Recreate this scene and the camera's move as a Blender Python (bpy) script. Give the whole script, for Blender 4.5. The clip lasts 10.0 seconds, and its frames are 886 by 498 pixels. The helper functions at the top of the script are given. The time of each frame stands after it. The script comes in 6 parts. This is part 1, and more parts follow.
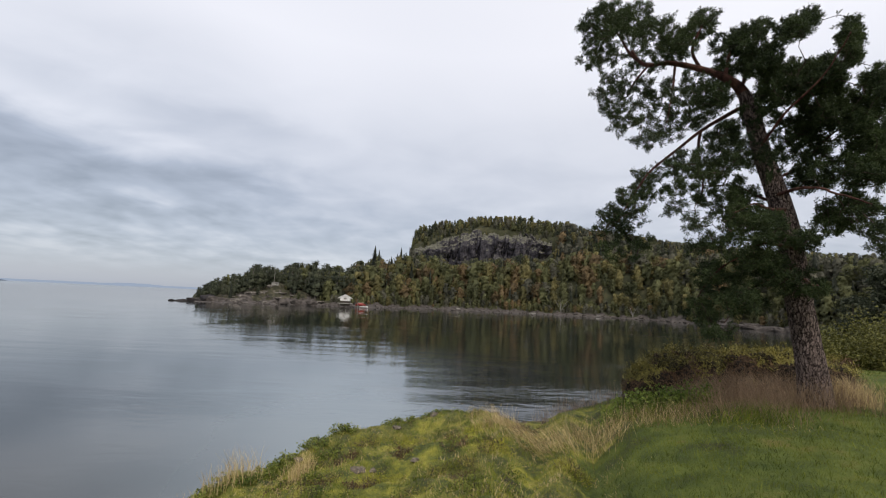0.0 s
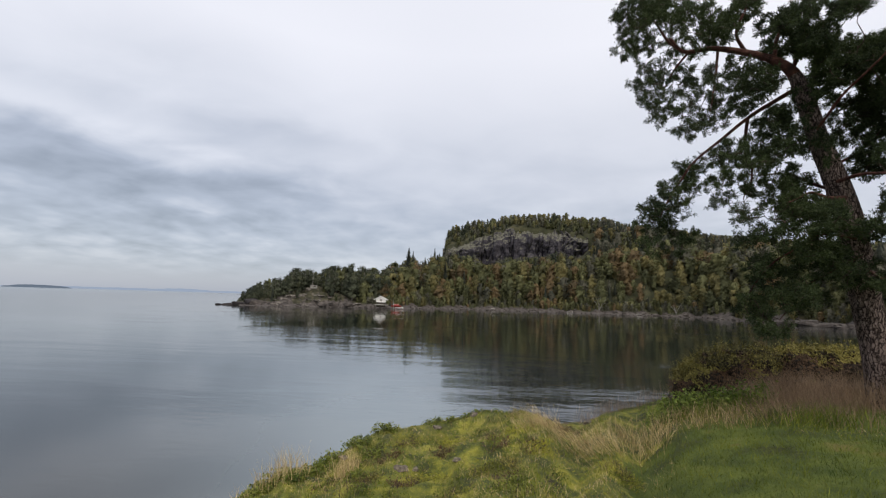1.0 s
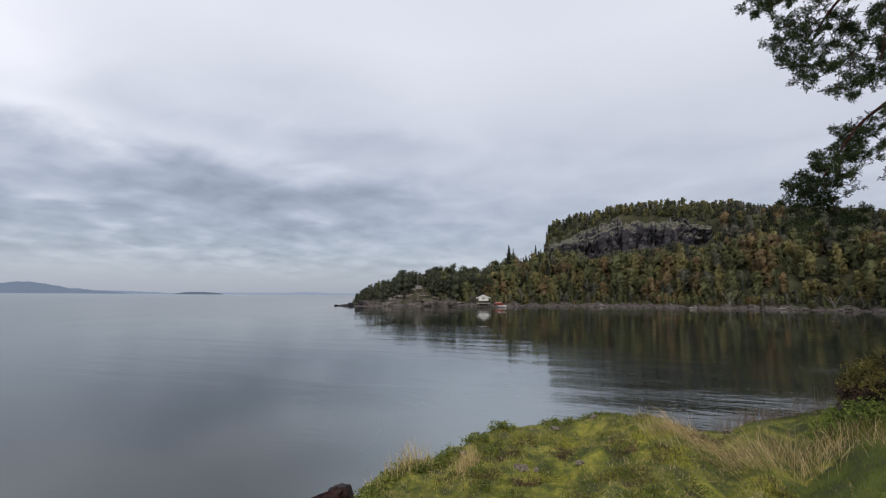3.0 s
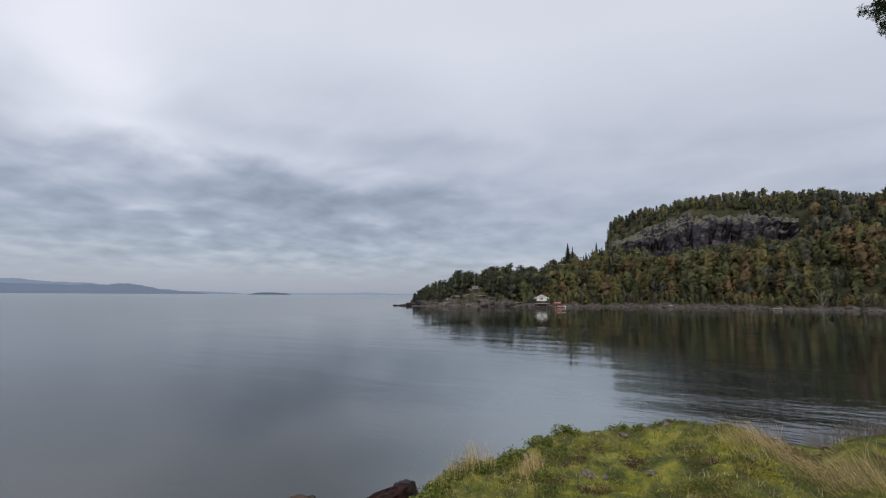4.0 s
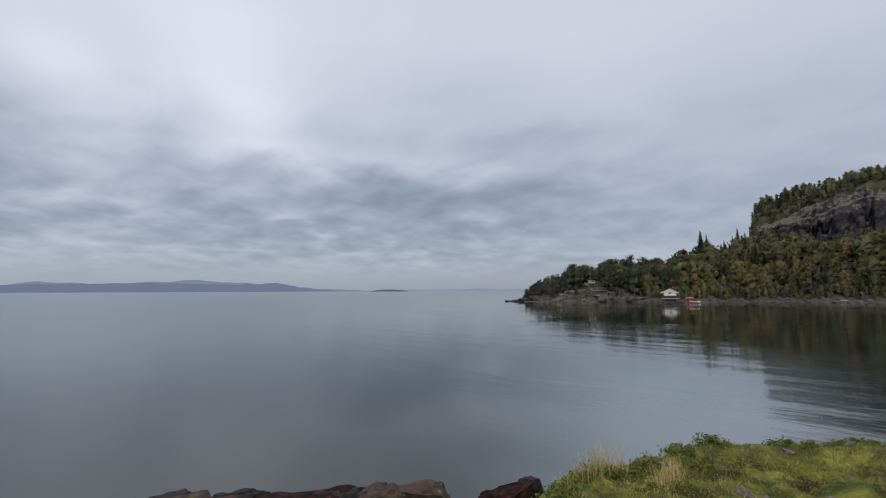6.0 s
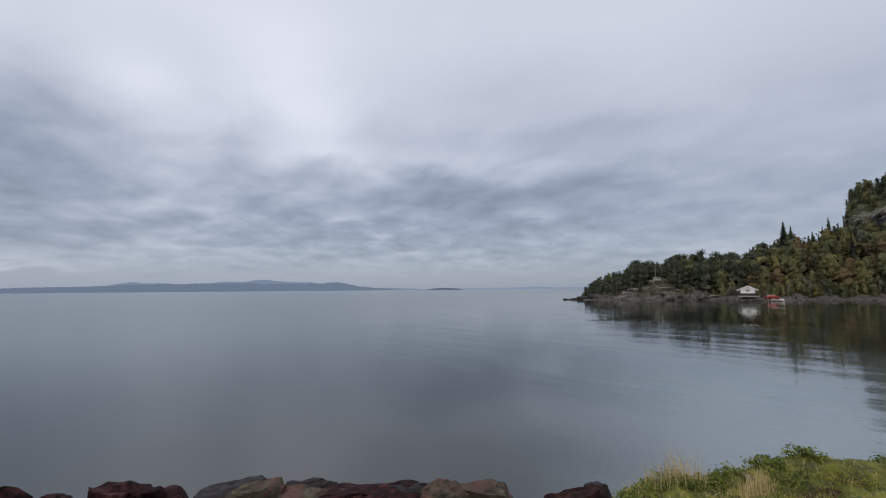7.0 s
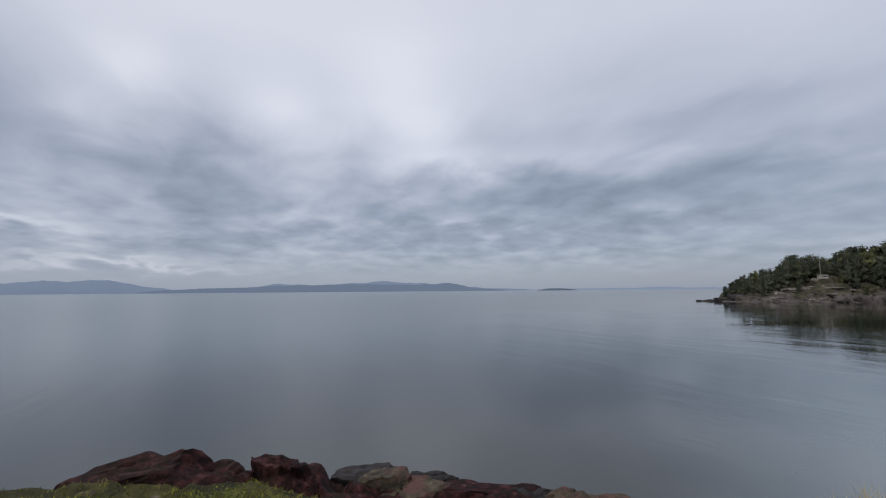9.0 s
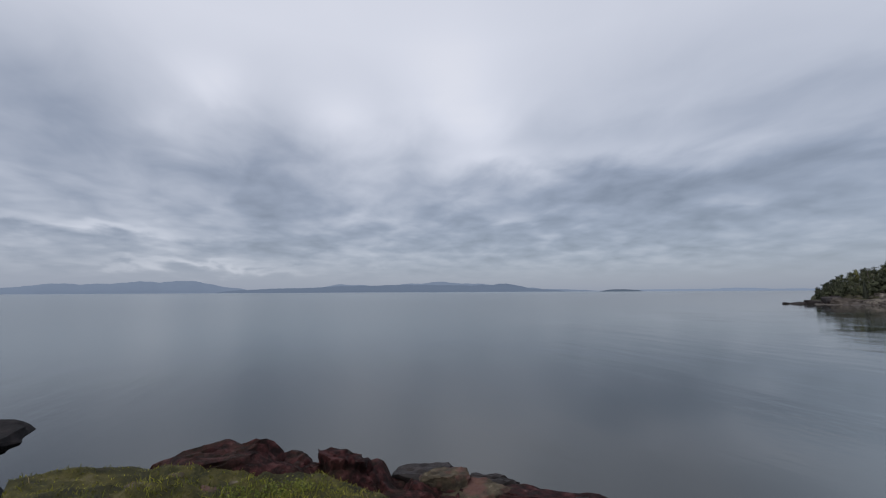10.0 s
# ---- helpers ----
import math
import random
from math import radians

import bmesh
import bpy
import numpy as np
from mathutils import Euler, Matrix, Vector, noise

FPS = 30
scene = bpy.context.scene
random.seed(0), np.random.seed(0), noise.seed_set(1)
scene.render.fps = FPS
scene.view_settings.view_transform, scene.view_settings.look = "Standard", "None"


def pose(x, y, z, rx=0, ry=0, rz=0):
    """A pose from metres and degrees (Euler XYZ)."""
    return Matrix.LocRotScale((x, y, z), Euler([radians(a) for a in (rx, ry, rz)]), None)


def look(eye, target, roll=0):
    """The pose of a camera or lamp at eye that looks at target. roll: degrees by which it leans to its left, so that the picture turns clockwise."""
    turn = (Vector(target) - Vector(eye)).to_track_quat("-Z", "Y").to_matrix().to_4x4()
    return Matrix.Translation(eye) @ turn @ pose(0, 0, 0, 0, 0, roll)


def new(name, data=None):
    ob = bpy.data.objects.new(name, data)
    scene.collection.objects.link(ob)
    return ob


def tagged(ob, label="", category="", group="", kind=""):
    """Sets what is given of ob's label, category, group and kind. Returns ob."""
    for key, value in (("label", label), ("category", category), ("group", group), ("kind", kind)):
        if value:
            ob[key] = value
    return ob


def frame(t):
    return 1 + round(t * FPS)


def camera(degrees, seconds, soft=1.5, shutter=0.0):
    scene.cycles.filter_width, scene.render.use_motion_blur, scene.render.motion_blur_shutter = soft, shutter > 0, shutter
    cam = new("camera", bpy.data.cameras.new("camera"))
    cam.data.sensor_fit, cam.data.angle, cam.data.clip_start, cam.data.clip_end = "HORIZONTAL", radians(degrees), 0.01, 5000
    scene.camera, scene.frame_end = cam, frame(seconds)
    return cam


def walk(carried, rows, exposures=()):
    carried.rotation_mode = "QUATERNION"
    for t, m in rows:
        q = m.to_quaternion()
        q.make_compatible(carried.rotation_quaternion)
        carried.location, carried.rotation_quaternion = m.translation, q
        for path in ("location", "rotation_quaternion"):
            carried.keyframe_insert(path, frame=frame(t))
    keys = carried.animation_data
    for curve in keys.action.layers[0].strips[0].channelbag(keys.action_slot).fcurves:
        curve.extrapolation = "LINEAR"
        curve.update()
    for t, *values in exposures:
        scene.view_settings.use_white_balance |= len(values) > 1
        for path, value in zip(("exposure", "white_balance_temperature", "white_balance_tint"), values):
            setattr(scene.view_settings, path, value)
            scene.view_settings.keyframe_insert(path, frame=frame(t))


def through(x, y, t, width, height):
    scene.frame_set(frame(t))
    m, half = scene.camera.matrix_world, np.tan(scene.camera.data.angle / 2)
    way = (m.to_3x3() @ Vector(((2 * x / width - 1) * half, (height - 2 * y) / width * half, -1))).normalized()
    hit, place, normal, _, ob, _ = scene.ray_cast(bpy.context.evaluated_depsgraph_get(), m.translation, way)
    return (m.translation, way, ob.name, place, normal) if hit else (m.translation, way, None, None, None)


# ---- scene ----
cam = camera(94.1, 10.0, soft=1.2)
EYE = 3.8  # the eye stands 3.8 m above the fjord
ROWS = [
    (0.0, -0.000, 0.000, -0.000, 0.00, 7.07, -2.63),
    (0.5, -0.029, -0.012, -0.001, 2.19, 7.00, -2.20),
    (1.0, -0.058, -0.027, -0.000, 4.74, 6.92, -1.73),
    (1.5, -0.093, -0.044, 0.000, 7.75, 6.80, -1.31),
    (2.0, -0.137, -0.060, 0.004, 11.16, 6.61, -0.97),
    (2.5, -0.182, -0.075, 0.006, 14.86, 6.46, -0.60),
    (4.0, -0.279, -0.103, 0.006, 26.49, 6.38, -0.36),
    (4.5, -0.306, -0.116, 0.004, 30.28, 6.26, -0.30),
    (5.0, -0.331, -0.130, -0.001, 34.08, 6.11, -0.17),
    (5.5, -0.351, -0.145, -0.008, 37.90, 5.93, 0.01),
    (7.0, -0.444, -0.170, -0.014, 49.37, 5.60, 0.44),
    (7.5, -0.486, -0.171, -0.025, 53.06, 5.56, 0.48),
    (8.0, -0.534, -0.169, -0.040, 56.81, 5.59, 0.40),
    (8.5, -0.580, -0.172, -0.057, 60.61, 5.66, 0.40),
    (9.0, -0.614, -0.181, -0.069, 64.53, 5.78, 0.45),
    (9.5, -0.638, -0.187, -0.074, 68.45, 5.88, 0.46),
    (10.0, -0.654, -0.183, -0.069, 72.39, 5.91, 0.27),
]
walk(cam, [(t, pose(x, y, EYE + z, 90 + pitch, roll, yaw)) for t, x, y, z, yaw, pitch, roll in ROWS],
     exposures=[(0.0, 0.47, 6950, 10), (1.5, 0.43, 6900, 10), (2.5, 0.33, 6800, 10), (4.0, 0.14, 6650, 10), (5.5, 0.02, 6550, 10), (7.5, 0.02, 6500, 10), (10.0, -0.06, 6500, 10)])

# ---- world and light ----


class Nodes:
    """Small helper that wires one node tree."""

    def __init__(self, tree):
        self.tree = tree
        tree.nodes.clear()

    def add(self, kind, inputs=None):
        n = self.tree.nodes.new(kind)
        for k, v in (inputs or {}).items():
            if isinstance(v, bpy.types.NodeSocket):
                self.tree.links.new(v, n.inputs[k])
            else:
                n.inputs[k].default_value = v
        return n

    def math(self, op, a, b=0.0, c=0.0, clamp=False):
        n = self.add("ShaderNodeMath", {0: a, 1: b, 2: c})
        n.operation, n.use_clamp = op, clamp
        return n.outputs[0]

    def vec(self, op, a, b=(0, 0, 0)):
        n = self.add("ShaderNodeVectorMath", {0: a, 1: b})
        n.operation = op
        return n.outputs[0]

    def noise(self, vec, scale, detail=4.0, rough=0.55, distortion=0.0):
        return self.add("ShaderNodeTexNoise", {"Vector": vec, "Scale": scale, "Detail": detail, "Roughness": rough, "Distortion": distortion}).outputs["Fac"]

    def ramp(self, fac, stops):
        n = self.add("ShaderNodeValToRGB", {"Fac": fac})
        el = n.color_ramp.elements
        while len(el) < len(stops):
            el.new(0.5)
        for e, (p, c) in zip(el, stops):
            e.position, e.color = p, (*c, 1) if len(c) == 3 else c
        return n.outputs["Color"]

    def step(self, v, lo, hi):
        n = self.add("ShaderNodeMapRange")
        n.interpolation_type = "SMOOTHSTEP"
        for k, val in (("Value", v), ("From Min", lo), ("From Max", hi)):
            if isinstance(val, bpy.types.NodeSocket):
                self.tree.links.new(val, n.inputs[k])
            else:
                n.inputs[k].default_value = val
        return n.outputs["Result"]

    def mix(self, fac, a, b, kind="MIX"):
        n = self.add("ShaderNodeMix")
        n.data_type, n.blend_type = "RGBA", kind
        for k, v in (("Factor", fac), ("A", a), ("B", b)):
            s = [q for q in n.inputs if q.name == k and (q.type == "RGBA" or k == "Factor" and q.type == "VALUE")][0]
            if isinstance(v, bpy.types.NodeSocket):
                self.tree.links.new(v, s)
            else:
                s.default_value = v if k == "Factor" else (*v, 1)
        return [o for o in n.outputs if o.type == "RGBA"][0]


SKY_BANKS = [
    (50, 13, 14, 3.6, -0.12), (30, 12.5, 12, 2.2, -0.08), (36, 9.3, 13, 1.8, -0.07), (97, 15, 9, 7, -0.20), (118, 18, 9, 9, -0.15), (77, 16, 5, 5, -0.08),
    (60, 7.5, 34, 3.0, -0.03), (26, 20, 9, 1.7, -0.05), (85, 9, 12, 3, -0.04), (63.5, 17.5, 8, 1.7, 0.14), (71, 26, 9, 7, 0.11), (50, 17.6, 7, 1.2, 0.04), (87.5, 23.5, 4, 3, 0.11),
    (103, 25.5, 4, 2.5, 0.10), (43, 18, 7, 1.3, 0.03), (113, 7.2, 7, 0.8, 0.20), (103, 3.3, 9, 0.6, 0.16), (67, 21, 5, 4, 0.08), (14, 4, 9, 1.6, 0.09), (37, 10.6, 3, 0.9, 0.08), (62, 10, 3, 0.8, 0.07), (42, 15, 4, 1.0, 0.07), (12, 30, 46, 40, -0.09), (24, 26, 15, 9, 0.04), (62, 9, 14, 4, -0.05), (38, 24, 14, 10, -0.07),
]


def build_sky():
    world = bpy.data.worlds.new("overcast_sky")
    world.use_nodes = True
    scene.world = world
    N = Nodes(world.node_tree)
    d = N.add("ShaderNodeTexCoord").outputs["Generated"]
    sep = N.add("ShaderNodeSeparateXYZ", {0: d})
    x, y, z = sep.outputs
    den = N.math("ADD", N.math("MAXIMUM", z, 0.0), 0.20)
    plane = N.add("ShaderNodeCombineXYZ", {0: N.math("DIVIDE", x, den), 1: N.math("DIVIDE", y, den), 2: 0.0}).outputs[0]
    turned = N.add("ShaderNodeMapping", {"Vector": plane, "Rotation": (0, 0, radians(-24)), "Scale": (0.9, 1.2, 1)}).outputs[0]
    big = N.noise(turned, 0.95, 3.0, 0.5, 0.5)
    fine = N.noise(N.vec("ADD", turned, (7.3, 2.1, 0)), 2.9, 4.0, 0.5, 0.35)
    puffs = N.noise(N.add("ShaderNodeMapping", {"Vector": plane, "Rotation": (0, 0, radians(20)), "Scale": (1.0, 0.8, 1)}).outputs[0], 5.2, 2.0, 0.5, 0.2)
    az = N.math("MULTIPLY", N.math("ARCTAN2", N.math("MULTIPLY", x, -1.0), y), 57.2958)
    el = N.math("MULTIPLY", N.math("ARCSINE", z), 57.2958)
    az = N.math("ADD", az, N.math("MULTIPLY", N.math("SUBTRACT", big, 0.5), 9.0))
    el_w = N.math("ADD", el, N.math("ADD", N.math("MULTIPLY", N.math("SUBTRACT", fine, 0.5), 4.5), N.math("MULTIPLY", N.math("SUBTRACT", big, 0.5), 5.0)))
    # brightness of the deck by elevation, then the separate banks and gaps: azimuth, elevation, their spreads, amount
    tone = N.add("ShaderNodeMapRange", {"Value": el, "From Min": 0.0, "From Max": 32.0, "To Min": 0.365, "To Max": 0.71}).outputs["Result"]
    for a0, e0, sa, se, amount in SKY_BANKS:
        qa = N.math("POWER", N.math("ABSOLUTE", N.math("DIVIDE", N.math("SUBTRACT", az, a0), sa)), 2.0)
        qe = N.math("POWER", N.math("ABSOLUTE", N.math("DIVIDE", N.math("SUBTRACT", el_w, e0), se)), 2.0)
        g = N.math("EXPONENT", N.math("MULTIPLY", N.math("ADD", qa, qe), -1.0))
        tone = N.math("MULTIPLY_ADD", g, amount, tone)
    grain = N.math("ADD", N.math("MULTIPLY", N.math("SUBTRACT", big, 0.5), 0.26), N.math("MULTIPLY", N.math("SUBTRACT", fine, 0.5), 0.30))
    grain = N.math("ADD", grain, N.math("MULTIPLY", N.math("MULTIPLY", N.math("SUBTRACT", puffs, 0.5), 0.22), N.math("SUBTRACT", 1.0, N.step(el, 7.0, 19.0))))
    west = N.math("ADD", 0.45, N.math("MULTIPLY", N.step(az, 5.0, 40.0), 0.55))
    low = N.math("MULTIPLY", N.math("SUBTRACT", 1.15, N.step(el, 12.0, 32.0)), N.step(el, 0.5, 6.0))
    tone = N.math("ADD", tone, N.math("MULTIPLY", grain, N.math("MULTIPLY", west, low)))
    col = N.ramp(tone, [(0.18, (0.14, 0.165, 0.22)), (0.36, (0.285, 0.325, 0.415)), (0.52, (0.470, 0.504, 0.593)), (0.72, (0.672, 0.696, 0.785)), (0.85, (0.83, 0.83, 0.88))])
    sky = N.add("ShaderNodeTexSky")
    sky.sky_type, sky.sun_disc, sky.sun_elevation, sky.sun_rotation = "NISHITA", False, radians(22), radians(140)
    both = N.mix(1.0, col, N.mix(1.0, sky.outputs[0], (0.012, 0.012, 0.012), "MULTIPLY"), "ADD")
    bg = N.add("ShaderNodeBackground", {"Color": both, "Strength": 1.0})
    N.add("ShaderNodeOutputWorld", {"Surface": bg.outputs[0]})


build_sky()
sun = new("sun", bpy.data.lights.new("sun", "SUN"))
sun.data.energy, sun.data.angle, sun.data.color = 1.5, radians(50), (1.0, 0.97, 0.92)
sun.matrix_basis = look((16, -44, 62), (0, 0, 0))
scene.view_settings.exposure = 0.0

# ---- materials ----


def material(name, stops, scale=1.0, detail=6.0, rough=0.85, bump=0.0, bump_scale=None, island=0.0, coords="Object", specular=0.3, metallic=0.0, stretch=(1, 1, 1), patch=None):
    """Procedural surface: a noise ramp, an optional larger patch tint, a per-piece shift and a fine relief."""
    m = bpy.data.materials.new(name)
    m.use_nodes = True
    N = Nodes(m.node_tree)
    co = N.add("ShaderNodeTexCoord").outputs[coords] if coords != "Position" else N.add("ShaderNodeNewGeometry").outputs["Position"]
    co = N.add("ShaderNodeMapping", {"Vector": co, "Scale": stretch}).outputs[0]
    fac = N.noise(co, scale, detail, 0.6)
    if island:
        rnd = N.add("ShaderNodeNewGeometry").outputs["Random Per Island"]
        fac = N.math("ADD", fac, N.math("MULTIPLY", N.math("SUBTRACT", rnd, 0.5), island))
    col = N.ramp(fac, stops)
    if patch:
        pscale, pcol, amount = patch
        col = N.mix(N.math("MULTIPLY", N.step(N.noise(co, pscale, 3.0), 0.48, 0.62), amount), col, pcol)
    ins = {"Base Color": col, "Roughness": rough, "Specular IOR Level": specular, "Metallic": metallic}
    if bump:
        h = N.noise(co, bump_scale or scale * 6, 5.0, 0.65)
        ins["Normal"] = N.add("ShaderNodeBump", {"Height": h, "Strength": bump, "Distance": 0.05}).outputs[0]
    p = N.add("ShaderNodeBsdfPrincipled", ins)
    N.add("ShaderNodeOutputMaterial", {"Surface": p.outputs[0]})
    return m


def leaf_material(name, dark, light, through=0.25, clump_scale=0.35, clump_share=0.5, grain=0.5):
    """Foliage: each leaf or sprig takes its own shade, and some light passes through."""
    m = bpy.data.materials.new(name)
    m.use_nodes = True
    N = Nodes(m.node_tree)
    geo = N.add("ShaderNodeNewGeometry")
    clump = N.step(N.noise(geo.outputs["Position"], clump_scale, 3.0), 0.25, 0.75)
    fac = N.math("ADD", N.math("MULTIPLY", geo.outputs["Random Per Island"], 1.0 - clump_share), N.math("MULTIPLY", clump, clump_share))
    fac = N.math("ADD", fac, N.math("MULTIPLY", N.math("SUBTRACT", N.noise(geo.outputs["Position"], clump_scale * 9.0, 4.0, 0.6), 0.5), grain))
    col = N.ramp(fac, [(0.15, dark), (0.85, light)])
    p = N.add("ShaderNodeBsdfPrincipled", {"Base Color": col, "Roughness": 0.7, "Specular IOR Level": 0.25})
    tr = N.add("ShaderNodeBsdfTranslucent", {"Color": col})
    mixed = N.add("ShaderNodeMixShader", {0: through, 1: p.outputs[0], 2: tr.outputs[0]})
    N.add("ShaderNodeOutputMaterial", {"Surface": mixed.outputs[0]})
    return m


def water_material():
    m = bpy.data.materials.new("fjord_water")
    m.use_nodes = True
    N = Nodes(m.node_tree)
    pos = N.add("ShaderNodeNewGeometry").outputs["Position"]
    long = N.add("ShaderNodeMapping", {"Vector": pos, "Rotation": (0, 0, radians(14)), "Scale": (0.16, 1.0, 1)}).outputs[0]
    swell = N.noise(long, 0.5, 3.0, 0.5, 0.3)
    ripple = N.noise(N.add("ShaderNodeMapping", {"Vector": pos, "Rotation": (0, 0, radians(-8)), "Scale": (0.35, 1.0, 1)}).outputs[0], 3.2, 3.0, 0.55, 0.5)
    calm = N.step(N.noise(N.add("ShaderNodeMapping", {"Vector": pos, "Scale": (0.5, 1.0, 1)}).outputs[0], 0.045, 3.0, 0.5, 0.8), 0.44, 0.62)
    amount = N.math("ADD", 0.15, N.math("MULTIPLY", calm, 0.85))
    # small waves wash into the cove below the bush
    px, py, _ = N.add("ShaderNodeSeparateXYZ", {0: pos}).outputs
    cove = N.math("MULTIPLY", N.step(N.math("MULTIPLY", py, -1.0), -27.0, -17.0), N.step(px, -5.0, 1.0))
    ripple = N.math("MULTIPLY", ripple, N.math("ADD", 1.0, N.math("MULTIPLY", cove, 1.7)))
    h = N.math("ADD", N.math("MULTIPLY", swell, 0.05), N.math("MULTIPLY", ripple, 0.010))
    h = N.math("MULTIPLY", h, amount)
    # cat's-paws: patches of fine ripples where a puff of air touches the calm water
    paw = N.step(N.noise(N.add("ShaderNodeMapping", {"Vector": pos, "Rotation": (0, 0, radians(30)), "Scale": (0.6, 1.0, 1)}).outputs[0], 0.11, 3.0, 0.5, 1.2), 0.55, 0.66)
    h = N.math("ADD", h, N.math("MULTIPLY", N.math("MULTIPLY", ripple, paw), 0.007))
    # the wash of a passing boat out to the west
    away = N.math("SQRT", N.math("ADD", N.math("POWER", N.math("ABSOLUTE", px), 2.0), N.math("POWER", N.math("ABSOLUTE", py), 2.0)))
    wash = N.math("MULTIPLY", N.math("MULTIPLY", N.step(away, 17.0, 24.0), N.step(N.math("MULTIPLY", away, -1.0), -46.0, -30.0)), N.step(N.math("MULTIPLY", px, -1.0), 14.0, 20.0))
    crest = N.noise(N.add("ShaderNodeMapping", {"Vector": pos, "Rotation": (0, 0, radians(82)), "Scale": (0.10, 1.0, 1)}).outputs[0], 0.9, 2.0, 0.5, 0.4)
    h = N.math("ADD", h, N.math("MULTIPLY", N.math("MULTIPLY", crest, wash), 0.022))
    b = N.add("ShaderNodeBump", {"Height": h, "Strength": 1.0, "Distance": 1.0})
    # the bay is sheltered; the open fjord to the west carries a light breeze
    east = N.add("ShaderNodeSeparateXYZ", {0: pos}).outputs[0]
    open_sea = N.math("MULTIPLY", N.step(N.math("MULTIPLY", east, -1.0), 150.0, 1100.0), 0.05)
    # sky brightness on the water in front of the bank, painted into the base colour
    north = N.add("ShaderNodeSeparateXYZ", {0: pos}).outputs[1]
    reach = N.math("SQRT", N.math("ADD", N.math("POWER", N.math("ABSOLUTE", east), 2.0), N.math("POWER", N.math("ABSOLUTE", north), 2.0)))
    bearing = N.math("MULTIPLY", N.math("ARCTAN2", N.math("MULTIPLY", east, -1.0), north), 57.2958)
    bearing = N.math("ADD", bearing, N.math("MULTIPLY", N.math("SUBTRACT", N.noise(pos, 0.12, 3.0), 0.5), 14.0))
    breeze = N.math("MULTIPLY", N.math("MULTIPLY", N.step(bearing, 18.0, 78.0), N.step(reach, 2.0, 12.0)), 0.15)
    painted_sheen = N.math("MULTIPLY", N.step(N.math("MULTIPLY", reach, -1.0), -40.0, -13.0), N.math("MULTIPLY", N.step(bearing, -6.0, 9.0), N.step(N.math("MULTIPLY", bearing, -1.0), -48.0, -10.0)))
    # to the west a fainter sky sheen is painted over the dark water colour
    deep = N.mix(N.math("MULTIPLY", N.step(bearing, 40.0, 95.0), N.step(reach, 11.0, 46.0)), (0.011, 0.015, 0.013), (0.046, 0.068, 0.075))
    # paler sky sheen painted into the colour of the wind-ruffled water far out
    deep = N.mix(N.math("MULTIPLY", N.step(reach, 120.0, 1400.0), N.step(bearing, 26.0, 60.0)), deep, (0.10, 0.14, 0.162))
    # base colour of the surface: deep water plus the painted sheen of the bay
    bed = N.mix(painted_sheen, deep, (0.160, 0.194, 0.210))
    gloss = N.math("ADD", 0.045, N.math("ADD", breeze, open_sea))
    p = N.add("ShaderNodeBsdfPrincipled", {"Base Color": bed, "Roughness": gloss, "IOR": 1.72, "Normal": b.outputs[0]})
    N.add("ShaderNodeOutputMaterial", {"Surface": p.outputs[0]})
    return m


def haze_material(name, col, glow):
    """Wooded shores seen through kilometres of air; the blue haze is painted as emission."""
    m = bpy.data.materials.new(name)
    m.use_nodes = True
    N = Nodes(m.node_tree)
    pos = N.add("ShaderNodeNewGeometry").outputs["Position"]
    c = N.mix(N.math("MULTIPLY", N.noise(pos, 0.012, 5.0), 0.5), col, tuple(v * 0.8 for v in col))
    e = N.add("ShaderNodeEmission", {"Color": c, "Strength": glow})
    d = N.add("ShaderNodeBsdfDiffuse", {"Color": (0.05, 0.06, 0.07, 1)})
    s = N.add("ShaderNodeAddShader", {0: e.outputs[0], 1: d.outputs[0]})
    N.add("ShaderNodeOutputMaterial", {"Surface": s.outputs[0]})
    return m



def cliff_material():
    """Dark fractured face, paler and lichened where the rock lies back towards the brow."""
    m = bpy.data.materials.new("dark_cliff")
    m.use_nodes = True
    N = Nodes(m.node_tree)
    geo = N.add("ShaderNodeNewGeometry")
    pos = geo.outputs["Position"]
    tall = N.add("ShaderNodeMapping", {"Vector": pos, "Scale": (1.0, 1.0, 0.55)}).outputs[0]
    big, fine = N.noise(tall, 0.14, 8.0, 0.6), N.noise(tall, 0.9, 8.0, 0.65)
    fac = N.math("ADD", N.math("MULTIPLY", big, 0.55), N.math("MULTIPLY", fine, 0.45))
    dark = N.ramp(fac, [(0.34, (0.018, 0.016, 0.020)), (0.50, (0.052, 0.048, 0.056)), (0.62, (0.095, 0.086, 0.092)), (0.76, (0.16, 0.145, 0.135))])
    pale = N.ramp(fine, [(0.3, (0.035, 0.035, 0.026)), (0.5, (0.10, 0.097, 0.072)), (0.7, (0.21, 0.20, 0.16))])
    lean = N.add("ShaderNodeSeparateXYZ", {0: geo.outputs["Normal"]}).outputs[2]
    col = N.mix(N.step(N.math("ADD", N.math("ABSOLUTE", lean), N.math("MULTIPLY", big, 0.5)), 0.70, 1.0), dark, pale)
    b = N.add("ShaderNodeBump", {"Height": fine, "Strength": 1.0, "Distance": 0.6})
    p = N.add("ShaderNodeBsdfPrincipled", {"Base Color": col, "Roughness": 0.9, "Specular IOR Level": 0.2, "Normal": b.outputs[0]})
    N.add("ShaderNodeOutputMaterial", {"Surface": p.outputs[0]})
    return m


